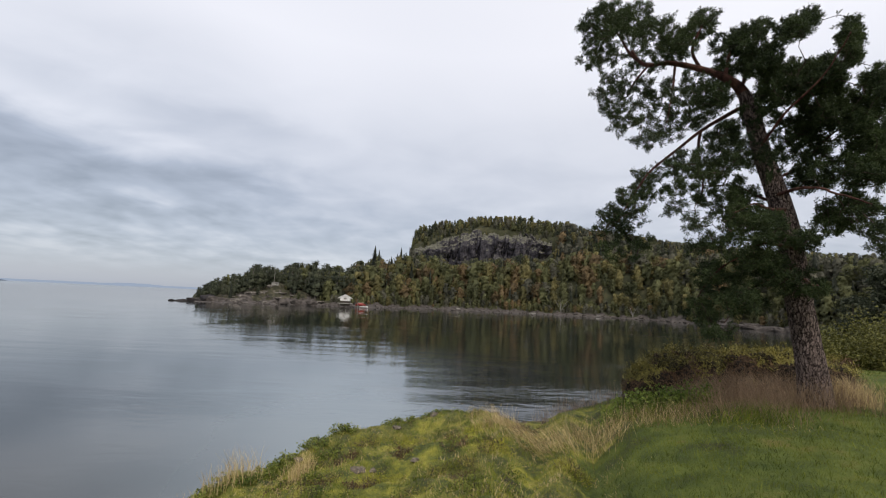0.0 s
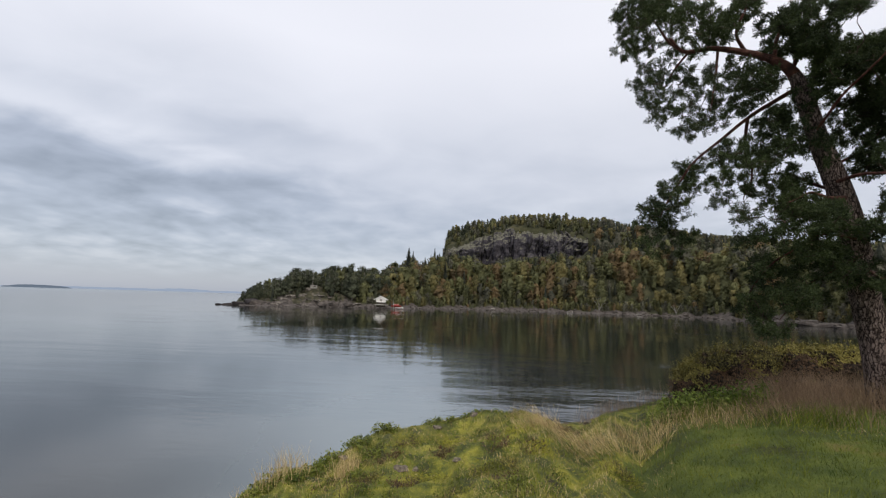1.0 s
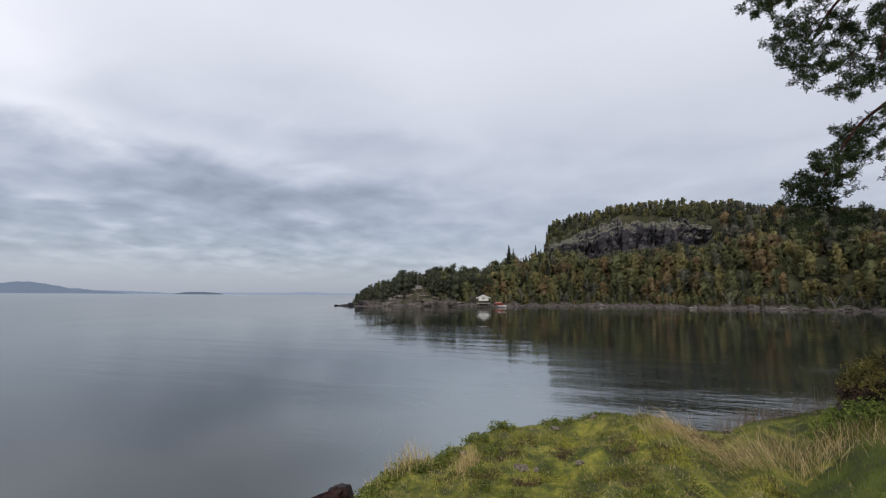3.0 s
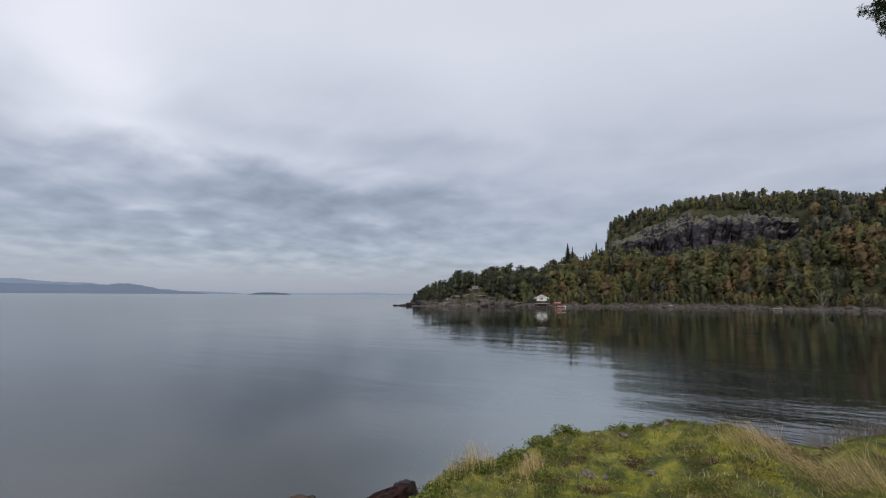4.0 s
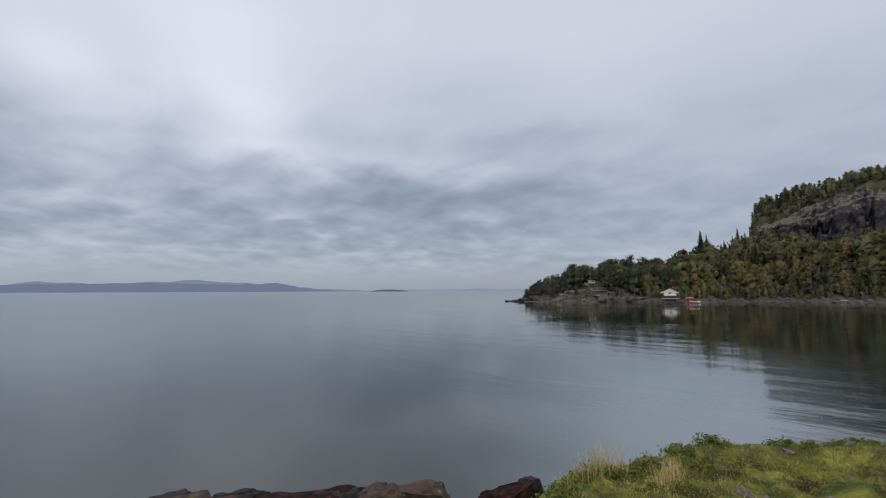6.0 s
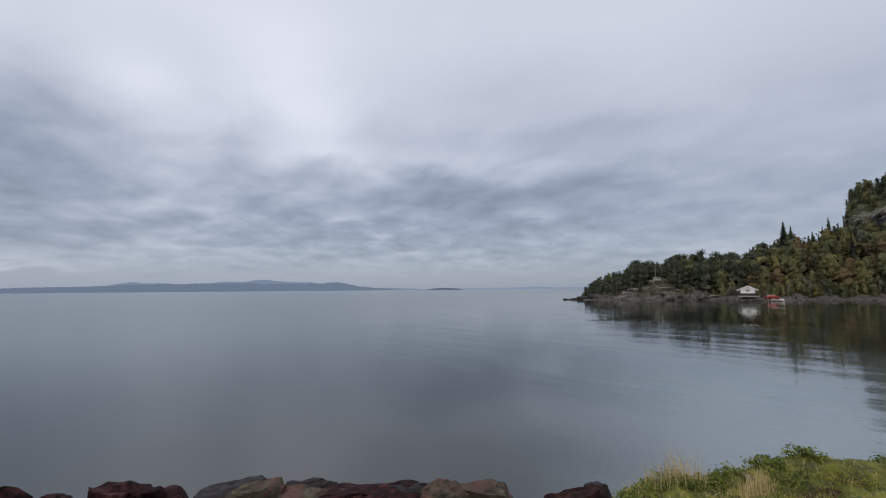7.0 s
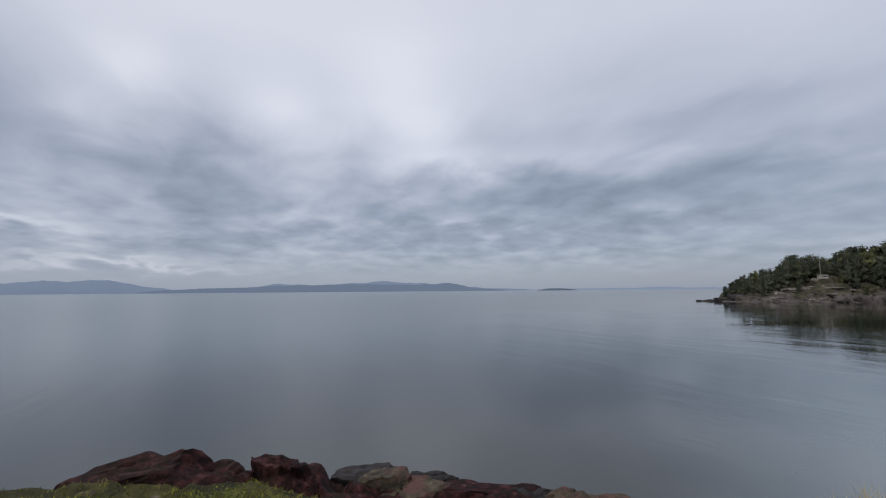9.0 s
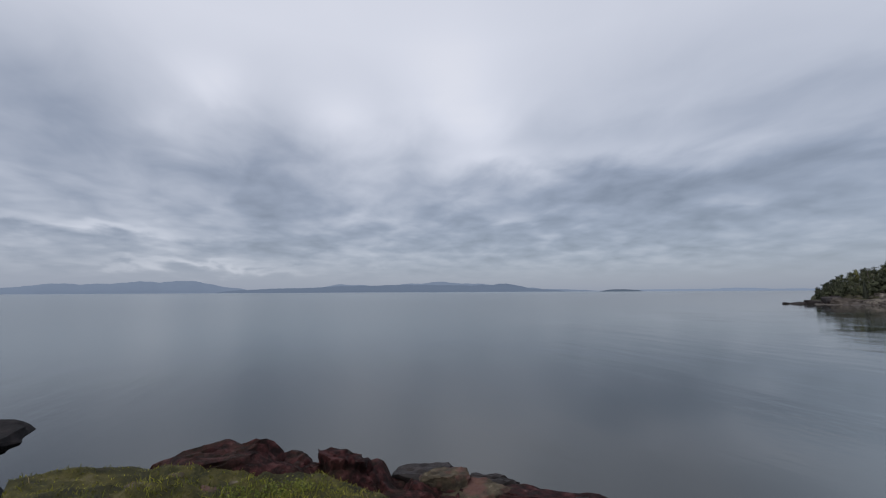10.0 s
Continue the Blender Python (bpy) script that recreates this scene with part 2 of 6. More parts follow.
def bark_material():
    """Thick grey-brown plates parted by dark furrows."""
    m = bpy.data.materials.new("pine_bark")
    m.use_nodes = True
    N = Nodes(m.node_tree)
    pos = N.add("ShaderNodeNewGeometry").outputs["Position"]
    warped = N.vec("ADD", pos, N.vec("MULTIPLY", N.add("ShaderNodeTexNoise", {"Vector": pos, "Scale": 11.0, "Detail": 5.0}).outputs["Color"], (0.10, 0.10, 0.34)))
    cell = N.add("ShaderNodeTexVoronoi", {"Vector": N.add("ShaderNodeMapping", {"Vector": warped, "Scale": (1.0, 1.0, 0.20)}).outputs[0], "Scale": 26.0})
    cell.feature = "DISTANCE_TO_EDGE"
    plate = N.math("MULTIPLY", N.step(cell.outputs["Distance"], 0.02, 0.17), N.math("ADD", 0.62, N.math("MULTIPLY", N.noise(pos, 9.0, 4.0), 0.6)), clamp=True)
    grain = N.noise(pos, 40.0, 5.0)
    col = N.ramp(grain, [(0.3, (0.11, 0.078, 0.068)), (0.52, (0.21, 0.155, 0.135)), (0.72, (0.36, 0.29, 0.26))])
    col = N.mix(plate, (0.024, 0.016, 0.014), col)
    h = N.math("ADD", plate, N.math("MULTIPLY", grain, 0.3))
    b = N.add("ShaderNodeBump", {"Height": h, "Strength": 1.0, "Distance": 0.03})
    p = N.add("ShaderNodeBsdfPrincipled", {"Base Color": col, "Roughness": 0.92, "Specular IOR Level": 0.2, "Normal": b.outputs[0]})
    N.add("ShaderNodeOutputMaterial", {"Surface": p.outputs[0]})
    return m


M_WATER = water_material()
M_TURF = material("turf", [(0.28, (0.035, 0.03, 0.016)), (0.42, (0.06, 0.075, 0.018)), (0.53, (0.145, 0.15, 0.026)), (0.63, (0.28, 0.26, 0.045)), (0.78, (0.25, 0.19, 0.09))], 2.3, 9, 0.95, 1.0, 22, coords="Position", patch=(0.7, (0.06, 0.055, 0.025), 0.4))
M_BLADE = leaf_material("grass_green", (0.048, 0.072, 0.008), (0.235, 0.255, 0.032), 0.25, 1.1)
M_LAWNBLADE = leaf_material("lawn_green", (0.030, 0.056, 0.006), (0.185, 0.205, 0.028), 0.25, 1.5, 0.65)
M_MOSS = leaf_material("moss_yellow", (0.08, 0.090, 0.012), (0.42, 0.40, 0.052), 0.25, 1.1, 0.6)
M_LAWN = material("lawn_soil", [(0.3, (0.04, 0.04, 0.014)), (0.46, (0.055, 0.078, 0.013)), (0.58, (0.10, 0.125, 0.020)), (0.70, (0.17, 0.125, 0.04))], 1.1, 9, 0.95, 1.0, 24, coords="Position")
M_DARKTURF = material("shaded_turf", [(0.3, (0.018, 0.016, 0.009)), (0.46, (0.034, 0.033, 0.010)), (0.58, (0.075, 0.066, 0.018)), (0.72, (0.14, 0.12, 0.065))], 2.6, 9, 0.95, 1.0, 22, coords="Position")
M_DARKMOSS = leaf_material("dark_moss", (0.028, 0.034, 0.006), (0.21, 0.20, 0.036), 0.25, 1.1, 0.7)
M_MOSSGRASS = leaf_material("olive_grass", (0.06, 0.07, 0.016), (0.20, 0.20, 0.055))
M_STRAW = leaf_material("straw_grass", (0.29, 0.20, 0.09), (0.74, 0.58, 0.31), 0.25, 1.2, 0.35)
M_RUST = leaf_material("rust_grass", (0.13, 0.085, 0.055), (0.37, 0.26, 0.165), 0.25, 1.2, 0.35)
M_HERB = leaf_material("herb_green", (0.05, 0.08, 0.013), (0.22, 0.235, 0.045), 0.25, 1.5)
M_FERN = leaf_material("fern_green", (0.05, 0.085, 0.014), (0.20, 0.25, 0.045), 0.3, 1.5)
M_SHRUB = leaf_material("shrub_olive", (0.03, 0.028, 0.010), (0.31, 0.265, 0.065), 0.25, 1.3)
M_RUSTLEAF = leaf_material("rust_leaves", (0.04, 0.025, 0.014), (0.15, 0.085, 0.045), 0.25, 1.1)
M_HEDGE = leaf_material("hedge_leaves", (0.04, 0.045, 0.013), (0.20, 0.19, 0.048), 0.25, 0.7)
M_NEEDLE = leaf_material("pine_needles", (0.012, 0.021, 0.009), (0.066, 0.090, 0.030), 0.2, 0.9)
M_TWIG = material("pine_twig", [(0.3, (0.03, 0.02, 0.016)), (0.7, (0.075, 0.05, 0.038))], 9, 4, 0.9, coords="Position")
M_BARK = bark_material()
M_LIMB = material("pine_limb", [(0.3, (0.026, 0.013, 0.010)), (0.55, (0.085, 0.034, 0.024)), (0.75, (0.16, 0.072, 0.050))], 9, 6, 0.9, 0.6, coords="Position")
M_GRANITE = material("red_granite", [(0.26, (0.006, 0.003, 0.003)), (0.44, (0.015, 0.006, 0.006)), (0.56, (0.044, 0.014, 0.014)), (0.67, (0.088, 0.036, 0.036)), (0.76, (0.24, 0.18, 0.165))], 6.5, 14, 0.7, 1.0, 26, coords="Position", specular=0.12, patch=(1.8, (0.024, 0.020, 0.011), 0.35))
M_WETROCK = material("wet_dark_rock", [(0.3, (0.008, 0.007, 0.008)), (0.6, (0.026, 0.021, 0.021)), (0.8, (0.06, 0.045, 0.042))], 4, 9, 0.6, 0.9, 9, coords="Position", specular=0.25)
M_FARSOIL = material("hillside_soil", [(0.3, (0.018, 0.02, 0.010)), (0.5, (0.04, 0.042, 0.02)), (0.65, (0.065, 0.06, 0.03)), (0.8, (0.10, 0.085, 0.05))], 0.35, 10, 0.95, 1.0, 1.6, coords="Position")
M_CLIFF = cliff_material()
M_HEATH = material("heath_rock", [(0.32, (0.018, 0.016, 0.010)), (0.46, (0.034, 0.034, 0.018)), (0.58, (0.060, 0.052, 0.030)), (0.72, (0.14, 0.125, 0.10))], 0.7, 12, 0.9, 1.0, 3, coords="Position")
M_BEACH = material("shore_stone", [(0.3, (0.026, 0.022, 0.020)), (0.5, (0.062, 0.052, 0.046)), (0.66, (0.11, 0.094, 0.083)), (0.84, (0.25, 0.22, 0.195))], 0.9, 10, 0.85, 0.8, 3, coords="Position")
M_TRUNK = material("far_trunk", [(0.3, (0.06, 0.05, 0.045)), (0.7, (0.22, 0.20, 0.18))], 2, 4, 0.9, coords="Position")
M_SPRUCE = leaf_material("spruce_leaf", (0.022, 0.027, 0.019), (0.062, 0.068, 0.046), 0.15, clump_scale=0.13, clump_share=0.8, grain=0.45)
M_FARPINE = leaf_material("far_pine_leaf", (0.024, 0.031, 0.019), (0.080, 0.088, 0.050), 0.15, clump_scale=0.13, clump_share=0.8, grain=0.45)
M_GREEN = leaf_material("birch_green", (0.052, 0.058, 0.026), (0.145, 0.146, 0.060), 0.25, clump_scale=0.13, clump_share=0.8, grain=0.45)
M_YELLOW = leaf_material("birch_yellow", (0.074, 0.070, 0.027), (0.198, 0.170, 0.064), 0.25, clump_scale=0.13, clump_share=0.8, grain=0.45)
M_ORANGE = leaf_material("rowan_orange", (0.076, 0.056, 0.028), (0.188, 0.128, 0.060), 0.25, clump_scale=0.13, clump_share=0.8, grain=0.45)
M_GREY = leaf_material("bare_grey", (0.047, 0.049, 0.034), (0.126, 0.120, 0.084), 0.25, clump_scale=0.13, clump_share=0.8, grain=0.45)
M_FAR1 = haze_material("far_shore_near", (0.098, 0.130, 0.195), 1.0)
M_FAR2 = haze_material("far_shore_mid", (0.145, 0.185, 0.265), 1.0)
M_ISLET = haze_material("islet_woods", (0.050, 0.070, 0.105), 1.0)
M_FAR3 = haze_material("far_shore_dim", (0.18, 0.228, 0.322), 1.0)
M_WHITE = material("white_paint", [(0.3, (0.68, 0.66, 0.62)), (0.7, (0.82, 0.81, 0.78))], 3, 6, 0.6, 0.2, coords="Position")
M_GREYROOF = material("felt_roof", [(0.3, (0.30, 0.29, 0.28)), (0.7, (0.48, 0.47, 0.45))], 2, 6, 0.8, 0.2, coords="Position")
M_DARKWOOD = material("tarred_wood", [(0.3, (0.03, 0.025, 0.02)), (0.7, (0.09, 0.075, 0.06))], 4, 6, 0.85, 0.4, coords="Position")
M_REDPAINT = material("red_paint", [(0.3, (0.20, 0.025, 0.02)), (0.7, (0.36, 0.06, 0.045))], 3, 5, 0.5, 0.1, coords="Position")
M_GREYWOOD = material("grey_board", [(0.3, (0.20, 0.19, 0.17)), (0.7, (0.38, 0.36, 0.33))], 5, 6, 0.85, 0.3, coords="Position")

# ---- mesh helpers ----


def lattice(ix, iy, seed):
    h = (ix * 374761393 + iy * 668265263 + seed * 974711) & 0x7FFFFFFF
    h = ((h ^ (h >> 13)) * 1274126177) & 0x7FFFFFFF
    return ((h ^ (h >> 16)) & 0xFFFF) / 65535.0


def soft(x, y, seed=0):
    """Smooth value noise between 0 and 1 on numpy arrays."""
    x, y = np.asarray(x, float), np.asarray(y, float)
    ix, iy = np.floor(x).astype(np.int64), np.floor(y).astype(np.int64)
    fx, fy = x - ix, y - iy
    fx, fy = fx * fx * (3 - 2 * fx), fy * fy * (3 - 2 * fy)
    a, b = lattice(ix, iy, seed), lattice(ix + 1, iy, seed)
    c, d = lattice(ix, iy + 1, seed), lattice(ix + 1, iy + 1, seed)
    return (a * (1 - fx) + b * fx) * (1 - fy) + (c * (1 - fx) + d * fx) * fy


def fbm(x, y, seed=0, octaves=4, gain=0.5):
    total, amp, norm = 0.0, 1.0, 0.0
    for k in range(octaves):
        total = total + amp * soft(np.asarray(x) * 2**k, np.asarray(y) * 2**k, seed + 17 * k)
        norm, amp = norm + amp, amp * gain
    return total / norm


def ease(v, lo, hi):
    t = np.clip((np.asarray(v, float) - lo) / (hi - lo), 0, 1)
    return t * t * (3 - 2 * t)


def polar(az, dist):
    """Plan position at an azimuth in degrees (positive to the west) and a distance from the viewpoint."""
    a = np.radians(az)
    return -np.sin(a) * dist, np.cos(a) * dist


def mesh_from(name, verts, faces, mats, index=None, smooth=False):
    me = bpy.data.meshes.new(name)
    verts = np.asarray(verts, np.float32).reshape(-1, 3)
    faces = np.asarray(faces, np.int32)
    n, k = faces.shape
    me.vertices.add(len(verts))
    me.vertices.foreach_set("co", verts.ravel())
    me.loops.add(n * k)
    me.loops.foreach_set("vertex_index", faces.ravel())
    me.polygons.add(n)
    me.polygons.foreach_set("loop_start", np.arange(0, n * k, k, dtype=np.int32))
    me.polygons.foreach_set("loop_total", np.full(n, k, np.int32))
    for m in mats:
        me.materials.append(m)
    if index is not None:
        me.polygons.foreach_set("material_index", np.asarray(index, np.int32))
    if smooth:
        me.polygons.foreach_set("use_smooth", np.ones(n, bool))
    me.update(calc_edges=True)
    me.validate()
    return me


def child(name, data, parent, label=""):
    ob = new(name, data)
    ob.parent = parent
    if label:
        tagged(ob, label)
    return ob


def part(name, bm, mat, parent, label=""):
    me = bpy.data.meshes.new(name)
    bm.to_mesh(me)
    bm.free()
    me.materials.append(mat)
    return child(name, me, parent, label)


def grid_faces(rows, cols, wrap=False):
    r = np.arange(rows - 1)[:, None]
    c = np.arange(cols if wrap else cols - 1)[None, :]
    c2 = (c + 1) % cols
    a, b = r * cols + c, r * cols + c2
    return np.stack([a, b, b + cols, a + cols], -1).reshape(-1, 4)


def tube_arrays(points, radii, sides=7):
    """Vertices and quads of a tapering tube along points."""
    pts = np.asarray(points, float)
    tan = np.gradient(pts, axis=0)
    tan /= np.linalg.norm(tan, axis=1)[:, None] + 1e-9
    ref = np.where(np.abs(tan[:, 2:3]) < 0.9, [[0, 0, 1.0]], [[1.0, 0, 0]])
    u = np.cross(tan, ref)
    u /= np.linalg.norm(u, axis=1)[:, None] + 1e-9
    v = np.cross(tan, u)
    ang = np.linspace(0, 2 * np.pi, sides, endpoint=False)
    ring = u[:, None] * np.cos(ang)[None, :, None] + v[:, None] * np.sin(ang)[None, :, None]
    verts = pts[:, None] + ring * np.asarray(radii, float)[:, None, None]
    return verts.reshape(-1, 3), grid_faces(len(pts), sides, True)


class Heap:
    """Collects many small pieces into one mesh."""

    def __init__(self, triangles=False):
        self.triangles = triangles
        self.v, self.f, self.i, self.n, self.o = [], [], [], 0, []

    def add(self, verts, faces, index=0, outward=None):
        verts = np.asarray(verts, float).reshape(-1, 3)
        self.o.append(np.zeros_like(verts) if outward is None else outward)
        faces = np.asarray(faces)
        self.v.append(verts)
        if faces.shape[1] == 4 and self.triangles:
            faces = np.concatenate([faces[:, :3], faces[:, [0, 2, 3]]])
        self.f.append(faces + self.n)
        self.i.append(np.full(len(faces), index))
        self.n += len(verts)

    def mesh(self, name, mats, smooth=False):
        me = mesh_from(name, np.concatenate(self.v), np.concatenate(self.f), mats, np.concatenate(self.i), smooth)
        o = np.concatenate(self.o)
        if np.any(o):
            me.normals_split_custom_set_from_vertices(o)
        return me


def unit(v):
    return v / (np.linalg.norm(v, axis=-1, keepdims=True) + 1e-9)


def sprays(rng, centres, outward, size, loose=0.8, aspect=1.0):
    """Leaf sprays that face roughly outward from their crown; the third result is the soft outward direction."""
    o = unit(np.asarray(outward, float))
    face = unit(o + loose * rng.normal(size=o.shape) * 0.6)
    a = unit(np.cross(face, rng.normal(size=o.shape)))
    b = np.cross(face, a)
    s = np.asarray(size)[:, None] * 0.5
    c = np.asarray(centres)
    a, b = a * s * aspect, b * s
    v = np.stack([c - a, c - b * 0.8, c + a, c + b * 0.8], 1).reshape(-1, 3)
    return v, np.arange(4 * len(c)).reshape(-1, 4), np.repeat(o, 4, axis=0)


def cards(rng, centres, size, flat=0.0, aspect=1.0):
    """Small leaf sprays: one quad each, folded nowhere, turned at random. flat pulls them towards level."""
    n = len(centres)
    a = rng.normal(size=(n, 3))
    a[:, 2] *= 1 - flat
    a /= np.linalg.norm(a, axis=1)[:, None]
    b = np.cross(a, rng.normal(size=(n, 3)))
    if flat:
        b[:, 2] *= 1 - flat
    b /= np.linalg.norm(b, axis=1)[:, None] + 1e-9
    s = np.asarray(size)[:, None] * 0.5
    a, b = a * s * aspect, b * s
    c = np.asarray(centres)
    verts = np.stack([c - a, c - b * 0.8, c + a, c + b * 0.8], 1).reshape(-1, 3)
    return verts, np.arange(4 * n).reshape(n, 4)

# ---- sea, ground and hills ----


def disc_rings(radii, count):
    """Rings of points round the viewpoint, for one sheet that reaches the horizon."""
    az = np.linspace(0, 360, count, endpoint=False)
    A, R = np.meshgrid(az, radii)
    X, Y = polar(A, R)
    return A, R, X, Y


_, R, X, Y = disc_rings(np.array([0.0, 40, 120, 300, 800, 2000, 4700]), 96)
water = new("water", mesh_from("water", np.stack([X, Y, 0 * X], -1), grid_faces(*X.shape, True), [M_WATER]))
tagged(water, "calm grey fjord water with faint ripples", "water", kind="structure")

# shore of the near bank by azimuth: crest distance, crest height, waterline distance
BANK_AZ = [-180, -120, -80, -60, -48, -42, -36, -30, -25, -20, -16.5, -13, -10, -8, -5, -2, 1, 4, 7, 10, 13, 15, 16.5, 18.5, 20.5, 23, 26, 29, 31, 33, 36, 45, 60, 80, 88, 95, 100, 106, 109, 112, 115, 116.5, 118, 121, 126, 140, 180]
CREST_D = [300, 300, 90, 60, 30, 20, 16, 14, 12.5, 12.5, 9.88, 8.5, 9.02, 9.44, 10.16, 10.32, 10.2, 10, 9.8, 9.7, 9.6, 9.3, 9.07, 8.78, 8.47, 8.2, 7.9, 7.6, 7.2, 6.8, 6.6, 6.6, 6.6, 6.7, 6.9, 7.1, 7.4, 7.7, 7.85, 8, 8.05, 8.08, 8.09, 8, 8.2, 30, 300]
CREST_Z = [3, 3, 2.5, 2.4, 2.25, 2.25, 2.1, 1.85, 1.6, 1.02, 1.24, 1, 1.18, 1.33, 1.23, 1.14, 1.01, 0.83, 0.83, 0.83, 0.81, 0.75, 0.72, 0.58, 0.45, 0.4, 0.4, 0.36, 0.38, 0.33, 0.28, 0.42, 0.36, 0.55, 0.85, 1.15, 1.2, 1.21, 1.35, 1.46, 1.53, 1.51, 0.8, 0.6, 0.7, 2.4, 3]
WATER_D = [380, 380, 130, 95, 45, 30, 21, 18, 16.5, 16, 15.65, 14.3, 13.43, 12.8, 12.2, 11.84, 11.6, 11.4, 11.2, 11, 10.8, 10.5, 10.27, 9.97, 9.67, 9.43, 9.16, 8.9, 8.5, 8.1, 7.8, 7.9, 8, 8.6, 9.2, 9.4, 9.5, 9.4, 9.3, 9.2, 9.09, 9.04, 9, 9, 9.6, 36, 380]


def bank_height(x, y):
    """Height of the near bank above the water."""
    x, y = np.asarray(x, float), np.asarray(y, float)
    r, az = np.hypot(x, y), np.degrees(np.arctan2(-x, y))
    az = az + 2.0 * (soft(x * 0.5, y * 0.5, 5) - 0.5)
    cd, cz, wd = (np.interp(az, BANK_AZ, t) for t in (CREST_D, CREST_Z, WATER_D))
    lawn = 2.25
    inner = lawn + (cz - lawn) * ease(r, 1.2, np.minimum(cd, 8.0) * 0.86)
    u = np.clip((r - cd) / (wd - cd), 0, 4)
    outer = cz * (1 - np.power(np.clip(u, 0, 1), 1.5)) - 0.9 * np.clip(u - 1, 0, 3)
    z = np.where(r < cd, inner, outer)
    rough = ease(20 + az, 0, 30)
    lumps = (fbm(x * 1.1, y * 1.1, 3, 4) - 0.5) * (0.14 + 0.30 * rough) + (fbm(x * 3.3, y * 3.3, 9, 3) - 0.5) * 0.17 * (0.45 + 0.8 * rough)
    return z + lumps * ease(r, 2.0, 5.0)


A, R, X, Y = disc_rings(np.concatenate([[0.0, 1, 2, 3], np.arange(3.6, 15, 0.13), np.arange(15, 30, 0.8), [34, 40, 50, 65, 90, 130, 200, 300, 420]]), 720)
lawn_edge = -17 - 7 * (fbm(X * 0.5, Y * 0.5, 14, 3) - 0.5) - 1.2 * np.maximum(R - 7.5, 0)
lawn_side = np.where(A > 180, A - 360, A)
on_lawn = ((lawn_side < lawn_edge) & (R < 9.4 + (np.abs(lawn_side) - 30) * 0.12)) | (lawn_side < -41) | (R < 3.4 + 2.2 * fbm(X * 0.9, Y * 0.9, 16, 3)) | (np.abs(lawn_side) > 124 + 14 * (fbm(X * 0.4, Y * 0.4, 18, 3) - 0.5))
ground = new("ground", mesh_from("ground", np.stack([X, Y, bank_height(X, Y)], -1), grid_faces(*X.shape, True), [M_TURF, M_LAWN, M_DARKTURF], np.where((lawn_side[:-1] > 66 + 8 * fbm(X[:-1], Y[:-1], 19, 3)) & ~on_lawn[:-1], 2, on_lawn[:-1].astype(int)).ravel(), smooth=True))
tagged(ground, "grassy bank with moss, heather and bare soil sloping to the water", "ground", kind="structure")

# far land by azimuth: shore distance, ground height at 200 m, ground height at 270 m
LAND_AZ = [-80, -60, -50, -40, -35, -26, -16, -7, 2, 9.5, 14, 20, 25, 28.5, 31, 32, 33, 35]
LAND_SHORE = [70, 80, 95, 124, 140, 172, 168, 167, 161, 149, 146, 145, 141, 140, 143, 146, 152, 160]
LAND_LOW = [9, 10, 11, 14, 16, 17, 16, 13, 14, 13, 8.5, 8.0, 7.0, 4.2, 1.4, -0.8, -2.5, -4]
TOP_AZ = [-80, -55, -40, -30, -20, -15, -9, -5, 0, 3.6, 4.4, 5.4, 7, 9, 12, 15, 30]
LAND_TOP = [24, 27, 32, 38, 48, 54, 57.5, 56, 53, 48, 46, 22, 20, 16, 11, 6, -4]
CLIFF_AZ = [-18, -14, -12.7, -9.2, -6.5, -3.5, -0.4, 2.9, 4.8]
CLIFF_FOOT = [33, 29, 28, 25, 22, 20, 19, 22, 25]
CLIFF_BROW = [38, 41, 44.2, 47.4, 49.6, 47.2, 42.3, 37.4, 35.6]


def cliff_mask(az):
    return ease(az, -17, -13.5) * (1 - ease(az, 4.5, 5.2))


